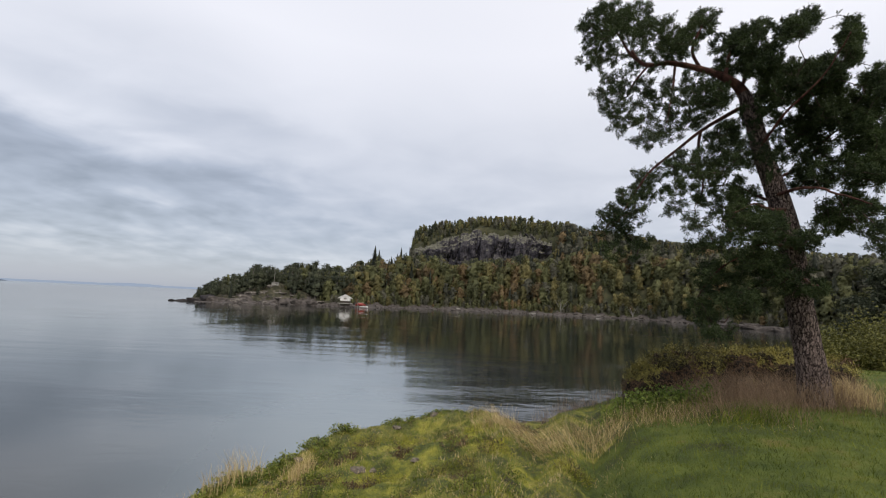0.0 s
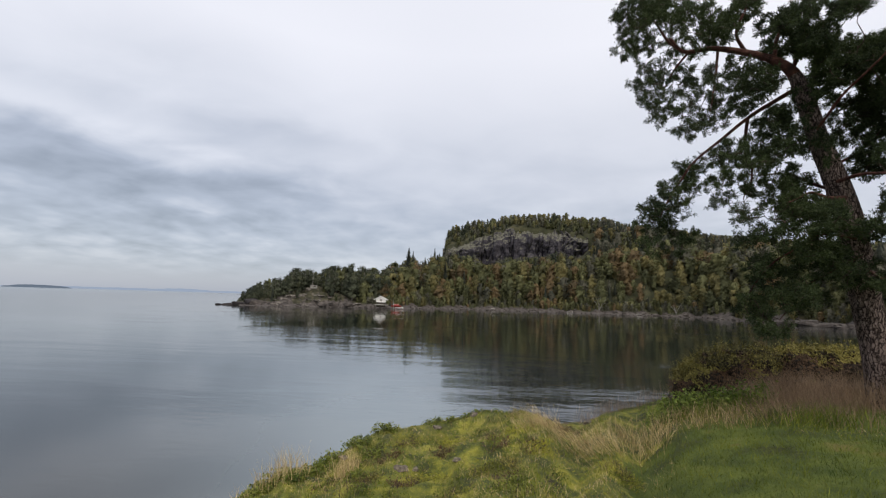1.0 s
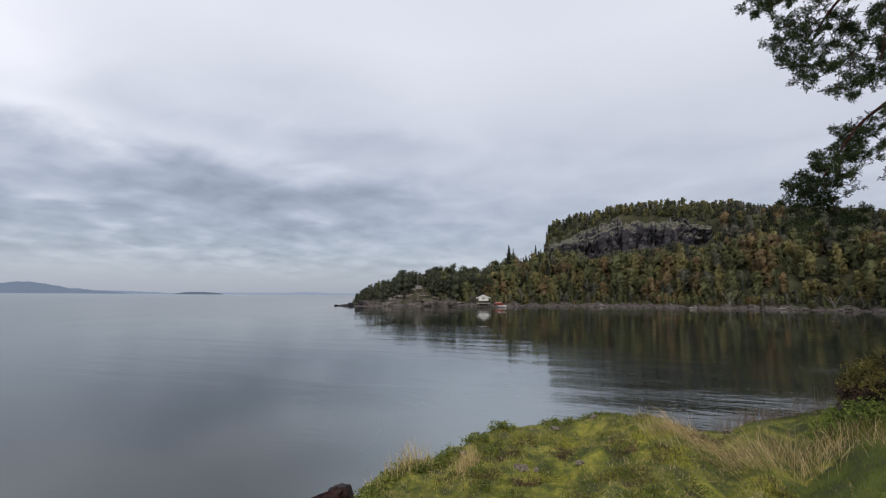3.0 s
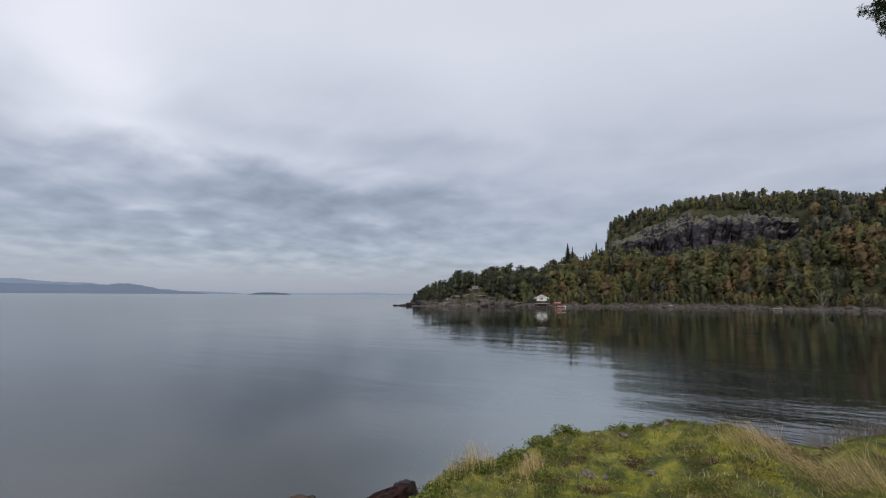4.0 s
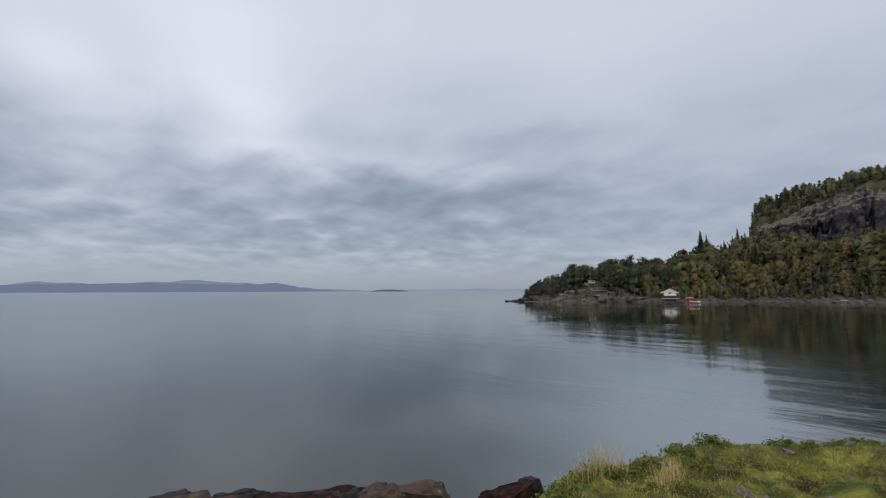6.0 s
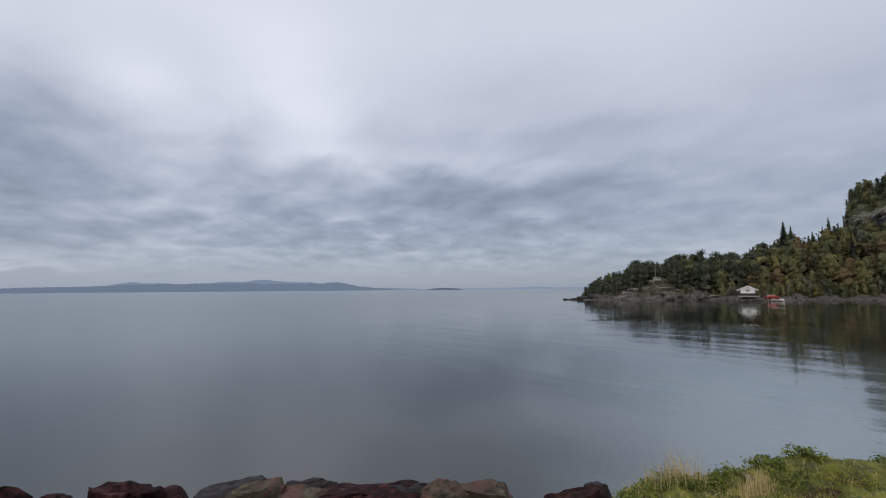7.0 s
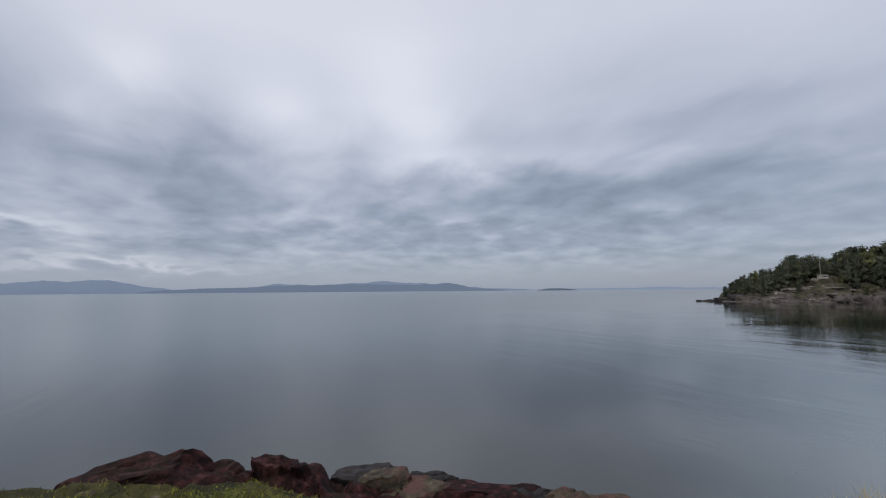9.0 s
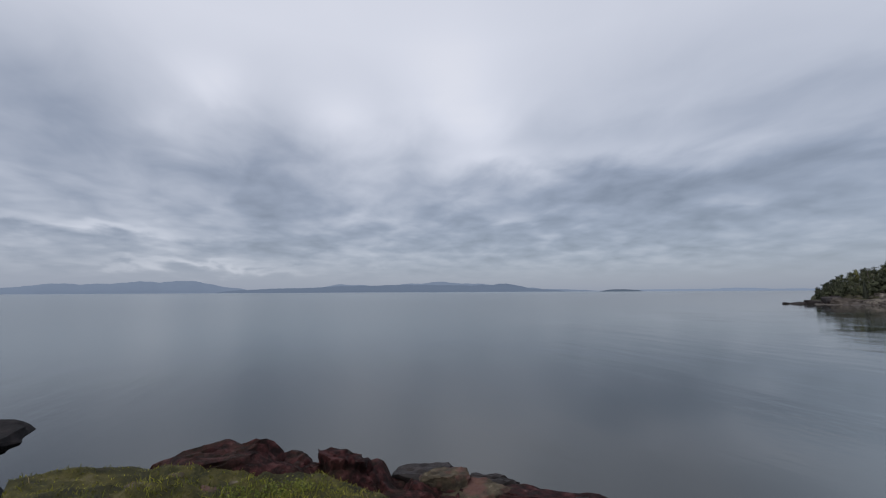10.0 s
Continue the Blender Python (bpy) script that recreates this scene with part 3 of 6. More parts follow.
def land_height(x, y):
    """Height of the wooded headland and hill across the bay."""
    x, y = np.asarray(x, float), np.asarray(y, float)
    r, az = np.hypot(x, y), np.degrees(np.arctan2(-x, y))
    shore, low = np.interp(az, LAND_AZ, LAND_SHORE), np.interp(az, LAND_AZ, LAND_LOW)
    top = np.interp(az, TOP_AZ, LAND_TOP)
    shore = shore + 5 * (fbm(az * 0.9, az * 0 + 2, 31, 3) - 0.5)
    u = r - shore
    beach = 0.8 * ease(u, 0, 6) - 1.5 * ease(-u, 0, 6)
    rise = ease(u + 5 * (fbm(az * 0.8, u * 0.06, 33, 3) - 0.5), 0.5, 19) * 5.4
    ledge = np.floor(rise / 1.25 + 0.35) * 1.25
    bluff = ease(az, 15.5, 20) * (1 - ease(az, 24.5, 28.5)) * (0.42 * rise + 0.58 * ledge)
    slope = np.maximum(beach + np.maximum(low - 0.8, -3) * ease(u, 3, 36) ** 0.9, np.minimum(beach + bluff, np.maximum(low, 0.4) * (1 - ease(az, 30, 31.5)) - 3 * ease(az, 30.5, 32)))
    m = cliff_mask(az)
    foot, brow = np.interp(az, CLIFF_AZ, CLIFF_FOOT), np.interp(az, CLIFF_AZ, CLIFF_BROW)
    plain = low + (top - low) * ease(r, 180, 272)
    edge = 245.0
    steep = np.where(r < edge - 2, low + (foot - low) * ease(r, 190, 236), foot + (brow - foot) * ease(r, edge - 2, edge + 2.5) + (top - brow) * ease(r, 246, 274) ** 0.8)
    high = plain * (1 - m) + steep * m
    z = slope * (1 - ease(r, 180, 196)) + high * ease(r, 180, 196)
    z = np.where(u < 0, beach, z)
    z = z - 22 * ease(r, 300, 420)
    z = z - 4 * ease(az, 30.8, 32.0)
    point = ease(az, 11, 16) * ease(u, 22, 46)
    z = z * (1 - point) + point * np.minimum(z, low - 6 * ease(u, 44, 80))
    return z + (fbm(x * 0.12, y * 0.12, 21, 4) - 0.5) * 3.0 * ease(u, 2, 14) + (fbm(x * 0.5, y * 0.5, 25, 3) - 0.5) * 1.3 * ease(u, 0.5, 5)


az = np.concatenate([np.linspace(-80, -50, 60, endpoint=False), np.linspace(-50, 35, 400)])
dist = np.concatenate([np.linspace(66, 136, 36, endpoint=False), np.linspace(136, 182, 80, endpoint=False), np.linspace(182, 250, 44, endpoint=False), np.linspace(250, 420, 22)])
A, R = np.meshgrid(az, dist)
X, Y = polar(A, R)


def land_zone(A, R):
    """Bare stone along the water, heath and rock slabs on the bluff of the headland, soil under the trees."""
    a, r = (A[:-1, :-1] + A[1:, 1:]) / 2, (R[:-1, :-1] + R[1:, 1:]) / 2
    u = r - np.interp(a, LAND_AZ, LAND_SHORE)
    stone = u < 5.0 + 6 * (fbm(a * 1.2, r * 0.2, 51, 3) - 0.4)
    heath = (a > 15.5) & (u < 19)
    slab = heath & (fbm(a * 1.6, r * 0.25, 53, 3) > 0.56) & (u < 12)
    return np.where(stone | slab, 1, np.where(heath, 2, 0)).ravel()


hill = new("hillside", mesh_from("hillside", np.stack([X, Y, land_height(X, Y)], -1), grid_faces(*X.shape), [M_FARSOIL, M_BEACH, M_HEATH], land_zone(A, R), smooth=True))
tagged(hill, "wooded headland and hill of brown soil across the bay", "hill", kind="structure")


def build_cliff():
    """Fractured dark rock wall under the hilltop."""
    cols, rows = 300, 90
    az = np.linspace(5.0, -14.6, cols)
    s = np.linspace(0, 1, rows)
    A, S = np.meshgrid(az, s)
    foot = np.interp(A, CLIFF_AZ, CLIFF_FOOT) - 2.5
    brow = np.interp(A, CLIFF_AZ, CLIFF_BROW) + 0.6 + 3.4 * (fbm(A * 1.3, A * 0, 77, 4) - 0.5)
    Z = foot + (brow - foot) * S
    bays = fbm(A * 0.55, S * 0.8, 41, 3)
    joints = np.abs(fbm(A * 1.3 + 1.5 * S, S * 1.6, 43, 3) - 0.5)
    slabs = np.floor(fbm(A * 1.1 + S, S * 3.0, 46, 2) * 9) / 9
    blocks = np.floor(fbm(A * 2.6, S * 7, 48, 2) * 8) / 8
    R = 233.5 + 1.5 * S + 11.0 * ease(S, 0.58, 1.0) + 6 * (0.5 - bays) + 2.5 * ease(joints, 0.07, 0.0) + 5 * (slabs - 0.5) + 2.6 * (blocks - 0.5) + 5.0 * ease(A, 3.4, 5.0) + 5 * ease(S, 0.94, 1.0) + 2.6 * (np.floor(fbm(A * 0.5, S * 9.0, 49, 2) * 7) / 7 - 0.5) + 3.0 * ease(S + 0.25 * (bays - 0.5), 0.74, 0.78)
    hollow = np.exp(-(((A + 0.5) / 2.0) ** 2) - ((S - 0.40) / 0.34) ** 2) + 0.8 * np.exp(-(((A + 9.5) / 2.4) ** 2) - ((S - 0.62) / 0.2) ** 2)
    R = R + 2.5 * hollow
    X, Y = polar(A, R)
    ob = new("cliff_face", mesh_from("cliff_face", np.stack([X, Y, Z], -1), grid_faces(rows, cols), [M_CLIFF]))
    tagged(ob, "dark fractured rock cliff with pale lichen below the hilltop", "cliff", kind="structure")


build_cliff()


def far_shore(name, label, dist, spans, mat, seed):
    """A low wooded shore on the horizon: each span is azimuth from, to, and height in metres."""
    az = np.arange(min(s[0] for s in spans), max(s[1] for s in spans) + 0.01, 0.12)
    top = np.zeros_like(az)
    for a, b, h in spans:
        t = np.clip((az - a) / (b - a), 0, 1)
        top = np.maximum(top, h * np.sin(np.pi * t) ** 0.55 * (0.62 + 0.76 * fbm(az * 0.22 + h, az * 0, seed + int(h), 4)))
    top = top * 1.0 + 0.0012 * dist * (fbm(az * 3.1, az * 0, seed + 3, 3) - 0.5) * (top > 6)
    rows = []
    for depth, frac in ((0, -0.05), (12, 0.25), (90, 0.7), (240, 1.0), (420, 0.55)):
        X, Y = polar(az, dist + depth)
        rows.append(np.stack([X, Y, top * frac * (1 + depth / dist) - 0.5 * (frac < 0)], -1))
    ob = new(name, mesh_from(name, np.stack(rows), grid_faces(len(rows), len(az)), [mat], smooth=True))
    tagged(ob, label, "distant shore", kind="structure")


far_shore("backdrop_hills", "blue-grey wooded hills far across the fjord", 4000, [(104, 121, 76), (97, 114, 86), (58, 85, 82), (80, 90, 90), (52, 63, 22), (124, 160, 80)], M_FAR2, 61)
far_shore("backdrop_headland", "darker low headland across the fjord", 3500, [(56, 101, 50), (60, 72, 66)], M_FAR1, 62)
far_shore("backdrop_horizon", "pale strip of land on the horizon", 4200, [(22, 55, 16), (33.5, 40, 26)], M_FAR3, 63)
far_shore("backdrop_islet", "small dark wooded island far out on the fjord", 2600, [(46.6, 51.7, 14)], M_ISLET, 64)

# ---- far woods ----
WOOD_MATS = [M_TRUNK, M_SPRUCE, M_FARPINE, M_GREEN, M_YELLOW, M_ORANGE, M_GREY]


def flakes(rng, centres, outward, size, loose=0.9):
    """Three-cornered leaf sprays that face roughly outward."""
    o = unit(np.asarray(outward, float))
    face = unit(o + loose * rng.normal(size=o.shape) * 0.6)
    a = unit(np.cross(face, rng.normal(size=o.shape)))
    b = np.cross(face, a)
    s = np.asarray(size)[:, None] * 0.6
    c = np.asarray(centres)
    v = np.stack([c + a * s, c - a * s * 0.6 + b * s * 0.9, c - a * s * 0.6 - b * s * 0.9], 1).reshape(-1, 3)
    return v, np.arange(3 * len(c)).reshape(-1, 3), np.repeat(o, 3, axis=0)


def crown_parts(rng, h, index, profile, base, count, leaf, along, rag):
    """A ragged crown: a lumpy leafy heart and clumps of small sprays strewn over one uneven outline."""
    seed = int(rng.integers(1000))

    def reach(z, a):
        n = fbm(np.cos(a) * 1.6 + 5, np.sin(a) * 1.6 + 5 + z * along, seed, 3)
        return profile(z) * h * (1 - rag + 2 * rag * n)

    rows, cols = 11, 10
    Z, T = np.meshgrid(np.linspace(base, 0.95, rows), np.linspace(0, 2 * np.pi, cols, endpoint=False), indexing="ij")
    r = reach(Z, T) * (0.54 + 0.60 * (rng.random(Z.shape) - 0.5))
    heart = np.stack([np.cos(T) * r, np.sin(T) * r, Z * h + 0.03 * h * (rng.random(Z.shape) - 0.5)], -1).reshape(-1, 3)
    heart_out = unit(np.stack([np.cos(T), np.sin(T), 0.25 + 0.9 * (Z - base)], -1).reshape(-1, 3) + 0.8 * rng.normal(size=(Z.size, 3)))
    parts = [(heart, grid_faces(rows, cols, True), index, heart_out)]
    heights = np.linspace(base, 0.97, 60)
    weight = profile(heights) ** 1.4 + 0.02
    clumps = 32
    per = count // clumps
    for z in rng.choice(heights, clumps, p=weight / weight.sum()):
        a = rng.uniform(0, 2 * np.pi)
        r = float(reach(z, a)) * np.sqrt(rng.uniform(0.35, 1.1))
        s = h * rng.uniform(0.045, 0.095)
        q = unit(rng.normal(size=(per, 3)) + [0, 0, 0.2])
        c = q * rng.uniform(0.3, 1.3, (per, 1)) * s * [1.15, 1.15, 0.8] + [np.cos(a) * r, np.sin(a) * r, z * h]
        out = 0.75 * q + [np.cos(a) * 0.7, np.sin(a) * 0.7, 0.3] + rng.normal(size=(per, 3)) * 0.45
        v, f, o = flakes(rng, c, out, rng.uniform(0.5, 1.4, per) * leaf * h, 0.9)
        parts.append((v, f, index, o))
    return parts


def spruce_arrays(rng, h):
    """Slender conifer in drooping tiers."""
    v, f = tube_arrays([(0, 0, 0), (0, 0, h * 0.5), (0, 0, h * 0.98)], [0.02 * h, 0.012 * h, 0.003 * h], 5)
    parts = [(v, f, 0)]
    tiers, cols = 11, 9
    rows = []
    for k in range(tiers):
        z = 0.06 + 0.92 * k / (tiers - 1)
        reach = h * (0.105 * (1 - z) ** 0.85 + 0.004) * (1.2 if k % 2 == 0 else 0.72)
        a = np.linspace(0, 2 * np.pi, cols, endpoint=False)
        r = reach * rng.uniform(0.6, 1.25, cols)
        rows.append(np.stack([np.cos(a) * r, np.sin(a) * r, z * h + rng.normal(0, 0.012 * h, cols) - 0.2 * r], -1))
    v = np.concatenate(rows)
    parts.append((v, grid_faces(tiers, cols, True), 1, unit(np.stack([v[:, 0], v[:, 1], 0 * v[:, 0]], -1) + [0, 0, 0.5 * 0.05 * h])))
    n = 190
    t = rng.random(n) ** 0.85
    z = h * (0.08 + 0.92 * t)
    reach = h * 0.18 * (1 - t) ** 0.85 * rng.uniform(0.7, 1.2, n) + 0.05
    a = rng.uniform(0, 2 * np.pi, n)
    d = np.stack([np.cos(a), np.sin(a), -0.35 * np.ones(n)], -1)
    side = np.stack([-np.sin(a), np.cos(a), 0 * a], -1)
    root = np.stack([0 * a, 0 * a, z + 0.1], -1)
    tip = root + d * reach[:, None]
    w = (0.10 + 0.22 * reach)[:, None]
    mid = root * 0.45 + tip * 0.55
    v = np.stack([root, mid - side * w + [0, 0, -0.12], tip, mid + side * w + [0, 0, -0.12]], 1).reshape(-1, 3)
    parts.append((v, np.arange(4 * n).reshape(n, 4), 1, np.repeat(unit(d + [0, 0, 0.85]), 4, axis=0)))
    return parts


def pine_arrays(rng, h, index=2, fine=1.0):
    """Scots pine seen from afar: bare stem, layered uneven crown."""
    lean = rng.normal(0, 0.04, 2) * h
    v, f = tube_arrays([(0, 0, 0), (lean[0] * 0.4, lean[1] * 0.4, h * 0.5), (lean[0], lean[1], h * 0.95)], [0.022 * h, 0.015 * h, 0.004 * h], 5)
    top = rng.uniform(0.17, 0.25)
    crown = crown_parts(rng, h, index, lambda z: top * (np.sin(np.pi * np.clip(z * 0.62 + 0.36, 0, 1)) ** 0.8 + 0.05) * (0.75 + 0.45 * np.sin(z * 21 + lean[0] * 9)), 0.14, int(270 * fine), 0.056 / fine**0.45, 5.0, 0.62)
    return [(v, f, 0)] + crown


def leafy_arrays(rng, h, index, sparse=1.0, fine=1.0):
    """Birch, aspen or rowan: a forked stem and an uneven crown of leaf sprays."""
    v, f = tube_arrays([(0, 0, 0), (0.03 * h, 0, h * 0.4), (0.01 * h, 0.02 * h, h * 0.9)], [0.016 * h, 0.011 * h, 0.003 * h], 5)
    wide = rng.uniform(0.20, 0.27)
    crown = crown_parts(rng, h, index, lambda z: wide * (np.sin(np.pi * np.clip(z * 0.84 + 0.11, 0, 1)) ** 0.6 + 0.03), 0.05, int(280 * sparse * fine), 0.062 / fine**0.45, 3.4, 0.66)
    return [(v, f, 0)] + crown


def make_variants(fine):
    """A few shapes of every kind of tree, 10 m tall; fine raises the number of leaf sprays and makes each smaller."""
    rng = np.random.default_rng(11)
    kinds = {"spruce": [spruce_arrays(rng, 10.0) for _ in range(4)], "pine": [pine_arrays(rng, 10.0, 2, fine) for _ in range(5)]}
    for name, idx in (("green", 3), ("yellow", 4), ("orange", 5), ("grey", 6)):
        kinds[name] = [leafy_arrays(rng, 10.0, idx, 0.85 if name == "grey" else 1.0, fine) for _ in range(4)]
    return kinds


VARIANTS, SHORE_VARIANTS = make_variants(1.0), make_variants(2.6)
KIND_WORDS = {"spruce": ("spruce_tree", "dark green slender spruce on the far hillside", "spruce tree"), "pine": ("pine_tree", "dark green scots pine on the rocky headland", "pine tree"),
              "green": ("birch_tree", "green leafy birch at the foot of the far hill", "birch tree"), "yellow": ("birch_tree", "yellowing autumn birch by the far shore", "birch tree"),
              "orange": ("rowan_tree", "orange-brown autumn rowan on the far shore", "rowan tree"), "grey": ("aspen_tree", "thin grey-green aspen on the far slope", "aspen tree")}


# the skyline of the woods, and the line up to which trees hide the foot of the cliff: azimuth, elevation
SKYLINE_AZ = [-44, -31, -26.5, -20, -18.5, -16.5, -14, -12, -9, -6.6, -3.6, -1, 2, 3.8, 4.7, 4.9, 5.7, 6.3, 7.1, 8.1, 9.0, 9.7, 10.3, 11, 11.5, 12.2, 13.5, 14.6, 16, 17.6, 18.7, 20.1, 21.5, 22.3, 23, 24.5, 25.5, 26.4, 28, 29, 30.5]
SKYLINE_EL = [6.6, 8.2, 9.0, 10.3, 10.6, 11.4, 11.5, 12.1, 12.45, 12.1, 11.85, 11.3, 11.1, 10.5, 9.8, 7.8, 6.3, 7.5, 5.7, 5.4, 5.7, 6.3, 5.4, 4.75, 5.1, 4.3, 4.1, 4.5, 4.2, 4.65, 4.35, 4.0, 3.5, 3.2, 3.95, 3.6, 2.6, 2.2, 2.0, 1.35, 0.3]
FOOT_AZ = [-15.5, -14.8, -13.9, -10.6, -9, -6, -3.4, -2.1, -0.2, 0.6, 4.8]
FOOT_EL = [8.6, 6.8, 6.0, 7.0, 6.3, 6.2, 6.3, 5.1, 5.2, 6.9, 6.9]


def room_for(a, x, y, d):
    """Tallest tree that stays under the skyline at this spot."""
    el = np.interp(a, SKYLINE_AZ, SKYLINE_EL)
    if d < 238 and -15.5 < a < 4.8:
        el = min(el, np.interp(a, FOOT_AZ, FOOT_EL))
    return EYE + d * math.tan(radians(float(el))) - float(land_height(x, y))


def scatter_woods():
    """Chooses a spot, a kind and a height for every far tree."""
    rng = np.random.default_rng(5)
    spots = []

    def fill(n, az_lo, az_hi, u_lo, u_hi, chooser, gap, relative=True):
        placed = []
        for _ in range(n * 5):
            if len(placed) >= n:
                break
            a = rng.uniform(az_lo, az_hi)
            shore = np.interp(a, LAND_AZ, LAND_SHORE) if relative else 0
            d = shore + rng.uniform(u_lo, u_hi)
            x, y = polar(a, d)
            if any((x - q[0]) ** 2 + (y - q[1]) ** 2 < gap**2 for q in placed):
                continue
            placed.append((x, y))
            kind, h = chooser(a, d - shore, d)
            if kind:
                room = room_for(a, x, y, d)
                if room < 1.2:
                    continue
                if h > room or h > 0.55 * room and rng.random() < 0.35:
                    h = min(room * (1 - 0.42 * rng.random() ** 1.7), 1.15 * h)
                spots.append((kind, float(x), float(y), h, a, d))

    def pick(options):
        names, weights = zip(*options)
        w = np.array(weights, float)
        return names[rng.choice(len(names), p=w / w.sum())]

    def headland(a, u, d):
        if u < 7.5 or (20.9 < a < 23.6 and u < 17):
            return None, 0
        if 20.4 < a < 25.0 and u < 14 or u < 9.5 and a < 26:
            return pick([("pine", 2), ("green", 2), ("grey", 2)]), 1.0 + 2.0 * rng.random()
        return pick([("pine", 7), ("spruce", 0.3), ("green", 1.6 if a < 20 else 0.4)]), (5.2 + 5.0 * rng.random() ** 1.3) * (1 - 0.35 * ease(a, 24, 29.5))

    def shoreline(a, u, d):
        patch = float(soft(a * 0.45, 1.0, 12))
        if a < -37:
            return pick([("green", 4), ("grey", 4), ("spruce", 2)]), 4.2 + 6.0 * rng.random() ** 1.4
        k = pick([("green", 4), ("yellow", 1.6 + 2.2 * patch), ("orange", 0.6 + 1.2 * (patch > 0.55)), ("grey", 1.2), ("spruce", 0.5)])
        return k, (5.2 + 5.3 * rng.random() ** 1.3) * (0.8 if u < 12 else 1)

    def slope(a, u, d):
        if a < -37:
            return pick([("green", 3), ("grey", 5), ("spruce", 3)]), 5.5 + 6.0 * rng.random() ** 1.4
        k = pick([("grey", 3.0), ("spruce", 7.0), ("green", 2.2), ("yellow", 0.9), ("orange", 0.3), ("pine", 1.5)]) if u > 34 else pick([("green", 4), ("yellow", 2.5), ("orange", 1.0), ("grey", 1.5), ("spruce", 1.5)])
        m = float(cliff_mask(np.array(a)))
        if d > 234 and m > 0.3:
            return None, 0
        return k, (5.5 + 5.0 * rng.random() ** 1.3) * (1 - 0.2 * m * float(ease(d, 185, 225)))

    def hilltop(a, u, d):
        k = pick([("pine", 4 if a > -4 else 1.6), ("green", 3), ("yellow", 1.6), ("grey", 1.2)])
        return k, (3.6 + 5.4 * rng.random() ** 1.7) * (0.75 if d < 250 else 1)

    def brow(a, u, d):
        k = pick([("pine", 3.0 if a > -3 else 1.0), ("green", 2), ("yellow", 1.2), ("grey", 1.5)])
        return k, (2.4 + 3.2 * rng.random()) * (0.7 if a < -2 and d < 246 else 1)

    fill(300, 11.5, 30.6, 7, 40, headland, 1.5)
    fill(420, -47, 13.5, 9, 34, shoreline, 2.2)
    fill(900, -47, 12, 26, 78, slope, 2.0)
    fill(300, -47, -13, 205, 290, slope, 2.7, False)
    fill(190, -15.5, 4.7, 243, 266, brow, 1.5, False)
    def fringe(a, u, d):
        return pick([("green", 3), ("grey", 2), ("yellow", 1), ("orange", 0.6)]), rng.uniform(1.6, 4.4)

    fill(330, -46, 15, 4.8, 10.5, fringe, 1.2)
    def belt(a, u, d):
        return pick([("spruce", 5), ("pine", 2), ("grey", 1.5), ("green", 0.8)]), rng.uniform(5.5, 9.5)

    fill(150, -16, 4.6, 212, 235, belt, 1.8, False)
    fill(300, -45, 4.6, 246, 274, hilltop, 2.2, False)
    for a, d, h in ((9.7, 176, 13.5), (9.1, 178, 11.5), (6.1, 196, 13.5), (6.6, 194, 11), (7.4, 190, 10), (5.4, 205, 11)):
        x, y = polar(a, d)
        spots.append(("spruce", float(x), float(y), h, a, d))
    return spots


SPOTS = scatter_woods()


def plant_woods():
    rng = np.random.default_rng(8)
    bases = {}
    for kind, variants in SHORE_VARIANTS.items():
        bases[kind] = []
        for parts in variants:
            trunk, crown = Heap(True), Heap(True)
            for v, f, i, *o in parts:
                (trunk if i == 0 else crown).add(v, f, i, *o)
            bases[kind].append((trunk.mesh("trunk", WOOD_MATS), crown.mesh("crown", WOOD_MATS)))
    # the trees that stand along the water are things of their own
    near, rest = [], []
    for s in SPOTS:
        lead = s[5] - np.interp(s[4], LAND_AZ, LAND_SHORE)
        (near if (s[4] > 11.5 or lead < 22) and len(near) < 295 else rest).append(s)
    for kind, x, y, h, a, d in near:
        name, label, cat = KIND_WORDS[kind]
        ob = new(name)
        trunk, crown = bases[kind][rng.integers(len(bases[kind]))]
        child("trunk", trunk, ob)
        child("crown", crown, ob)
        z = float(land_height(x, y))
        s = h / 10
        ob.matrix_basis = pose(x, y, z - 0.2, 0, 0, rng.uniform(0, 360)) @ Matrix.Diagonal((s * rng.uniform(0.9, 1.25), s * rng.uniform(0.9, 1.25), s, 1))
        tagged(ob, label, cat, "trees along the far shore")
    heap = Heap(True)
    for kind, x, y, h, a, d in rest:
        z, s, turn = float(land_height(x, y)) - 0.3, h / 10, rng.uniform(0, 2 * np.pi)
        c, sn = np.cos(turn), np.sin(turn)
        wide = rng.uniform(0.9, 1.3)
        for v, f, i, *o in VARIANTS[kind][rng.integers(len(VARIANTS[kind]))]:
            w = np.stack([(v[:, 0] * c - v[:, 1] * sn) * wide, (v[:, 0] * sn + v[:, 1] * c) * wide, v[:, 2]], -1) * s + [x, y, z]
            spin = [np.stack([q[:, 0] * c - q[:, 1] * sn, q[:, 0] * sn + q[:, 1] * c, q[:, 2]], -1) for q in o]
            heap.add(w, f, i, *spin)
    tagged(new("far_woods", heap.mesh("far_woods", WOOD_MATS)), "mixed autumn woods covering the hill across the bay", "woods", kind="stuff")


plant_woods()

# ---- the big pine on the lawn ----


def from_view(az, el, dist):
    """World place seen from the viewpoint at an azimuth and elevation, at a level distance."""
    x, y = polar(az, dist)
    return np.array([x, y, EYE + dist * math.tan(radians(el))])


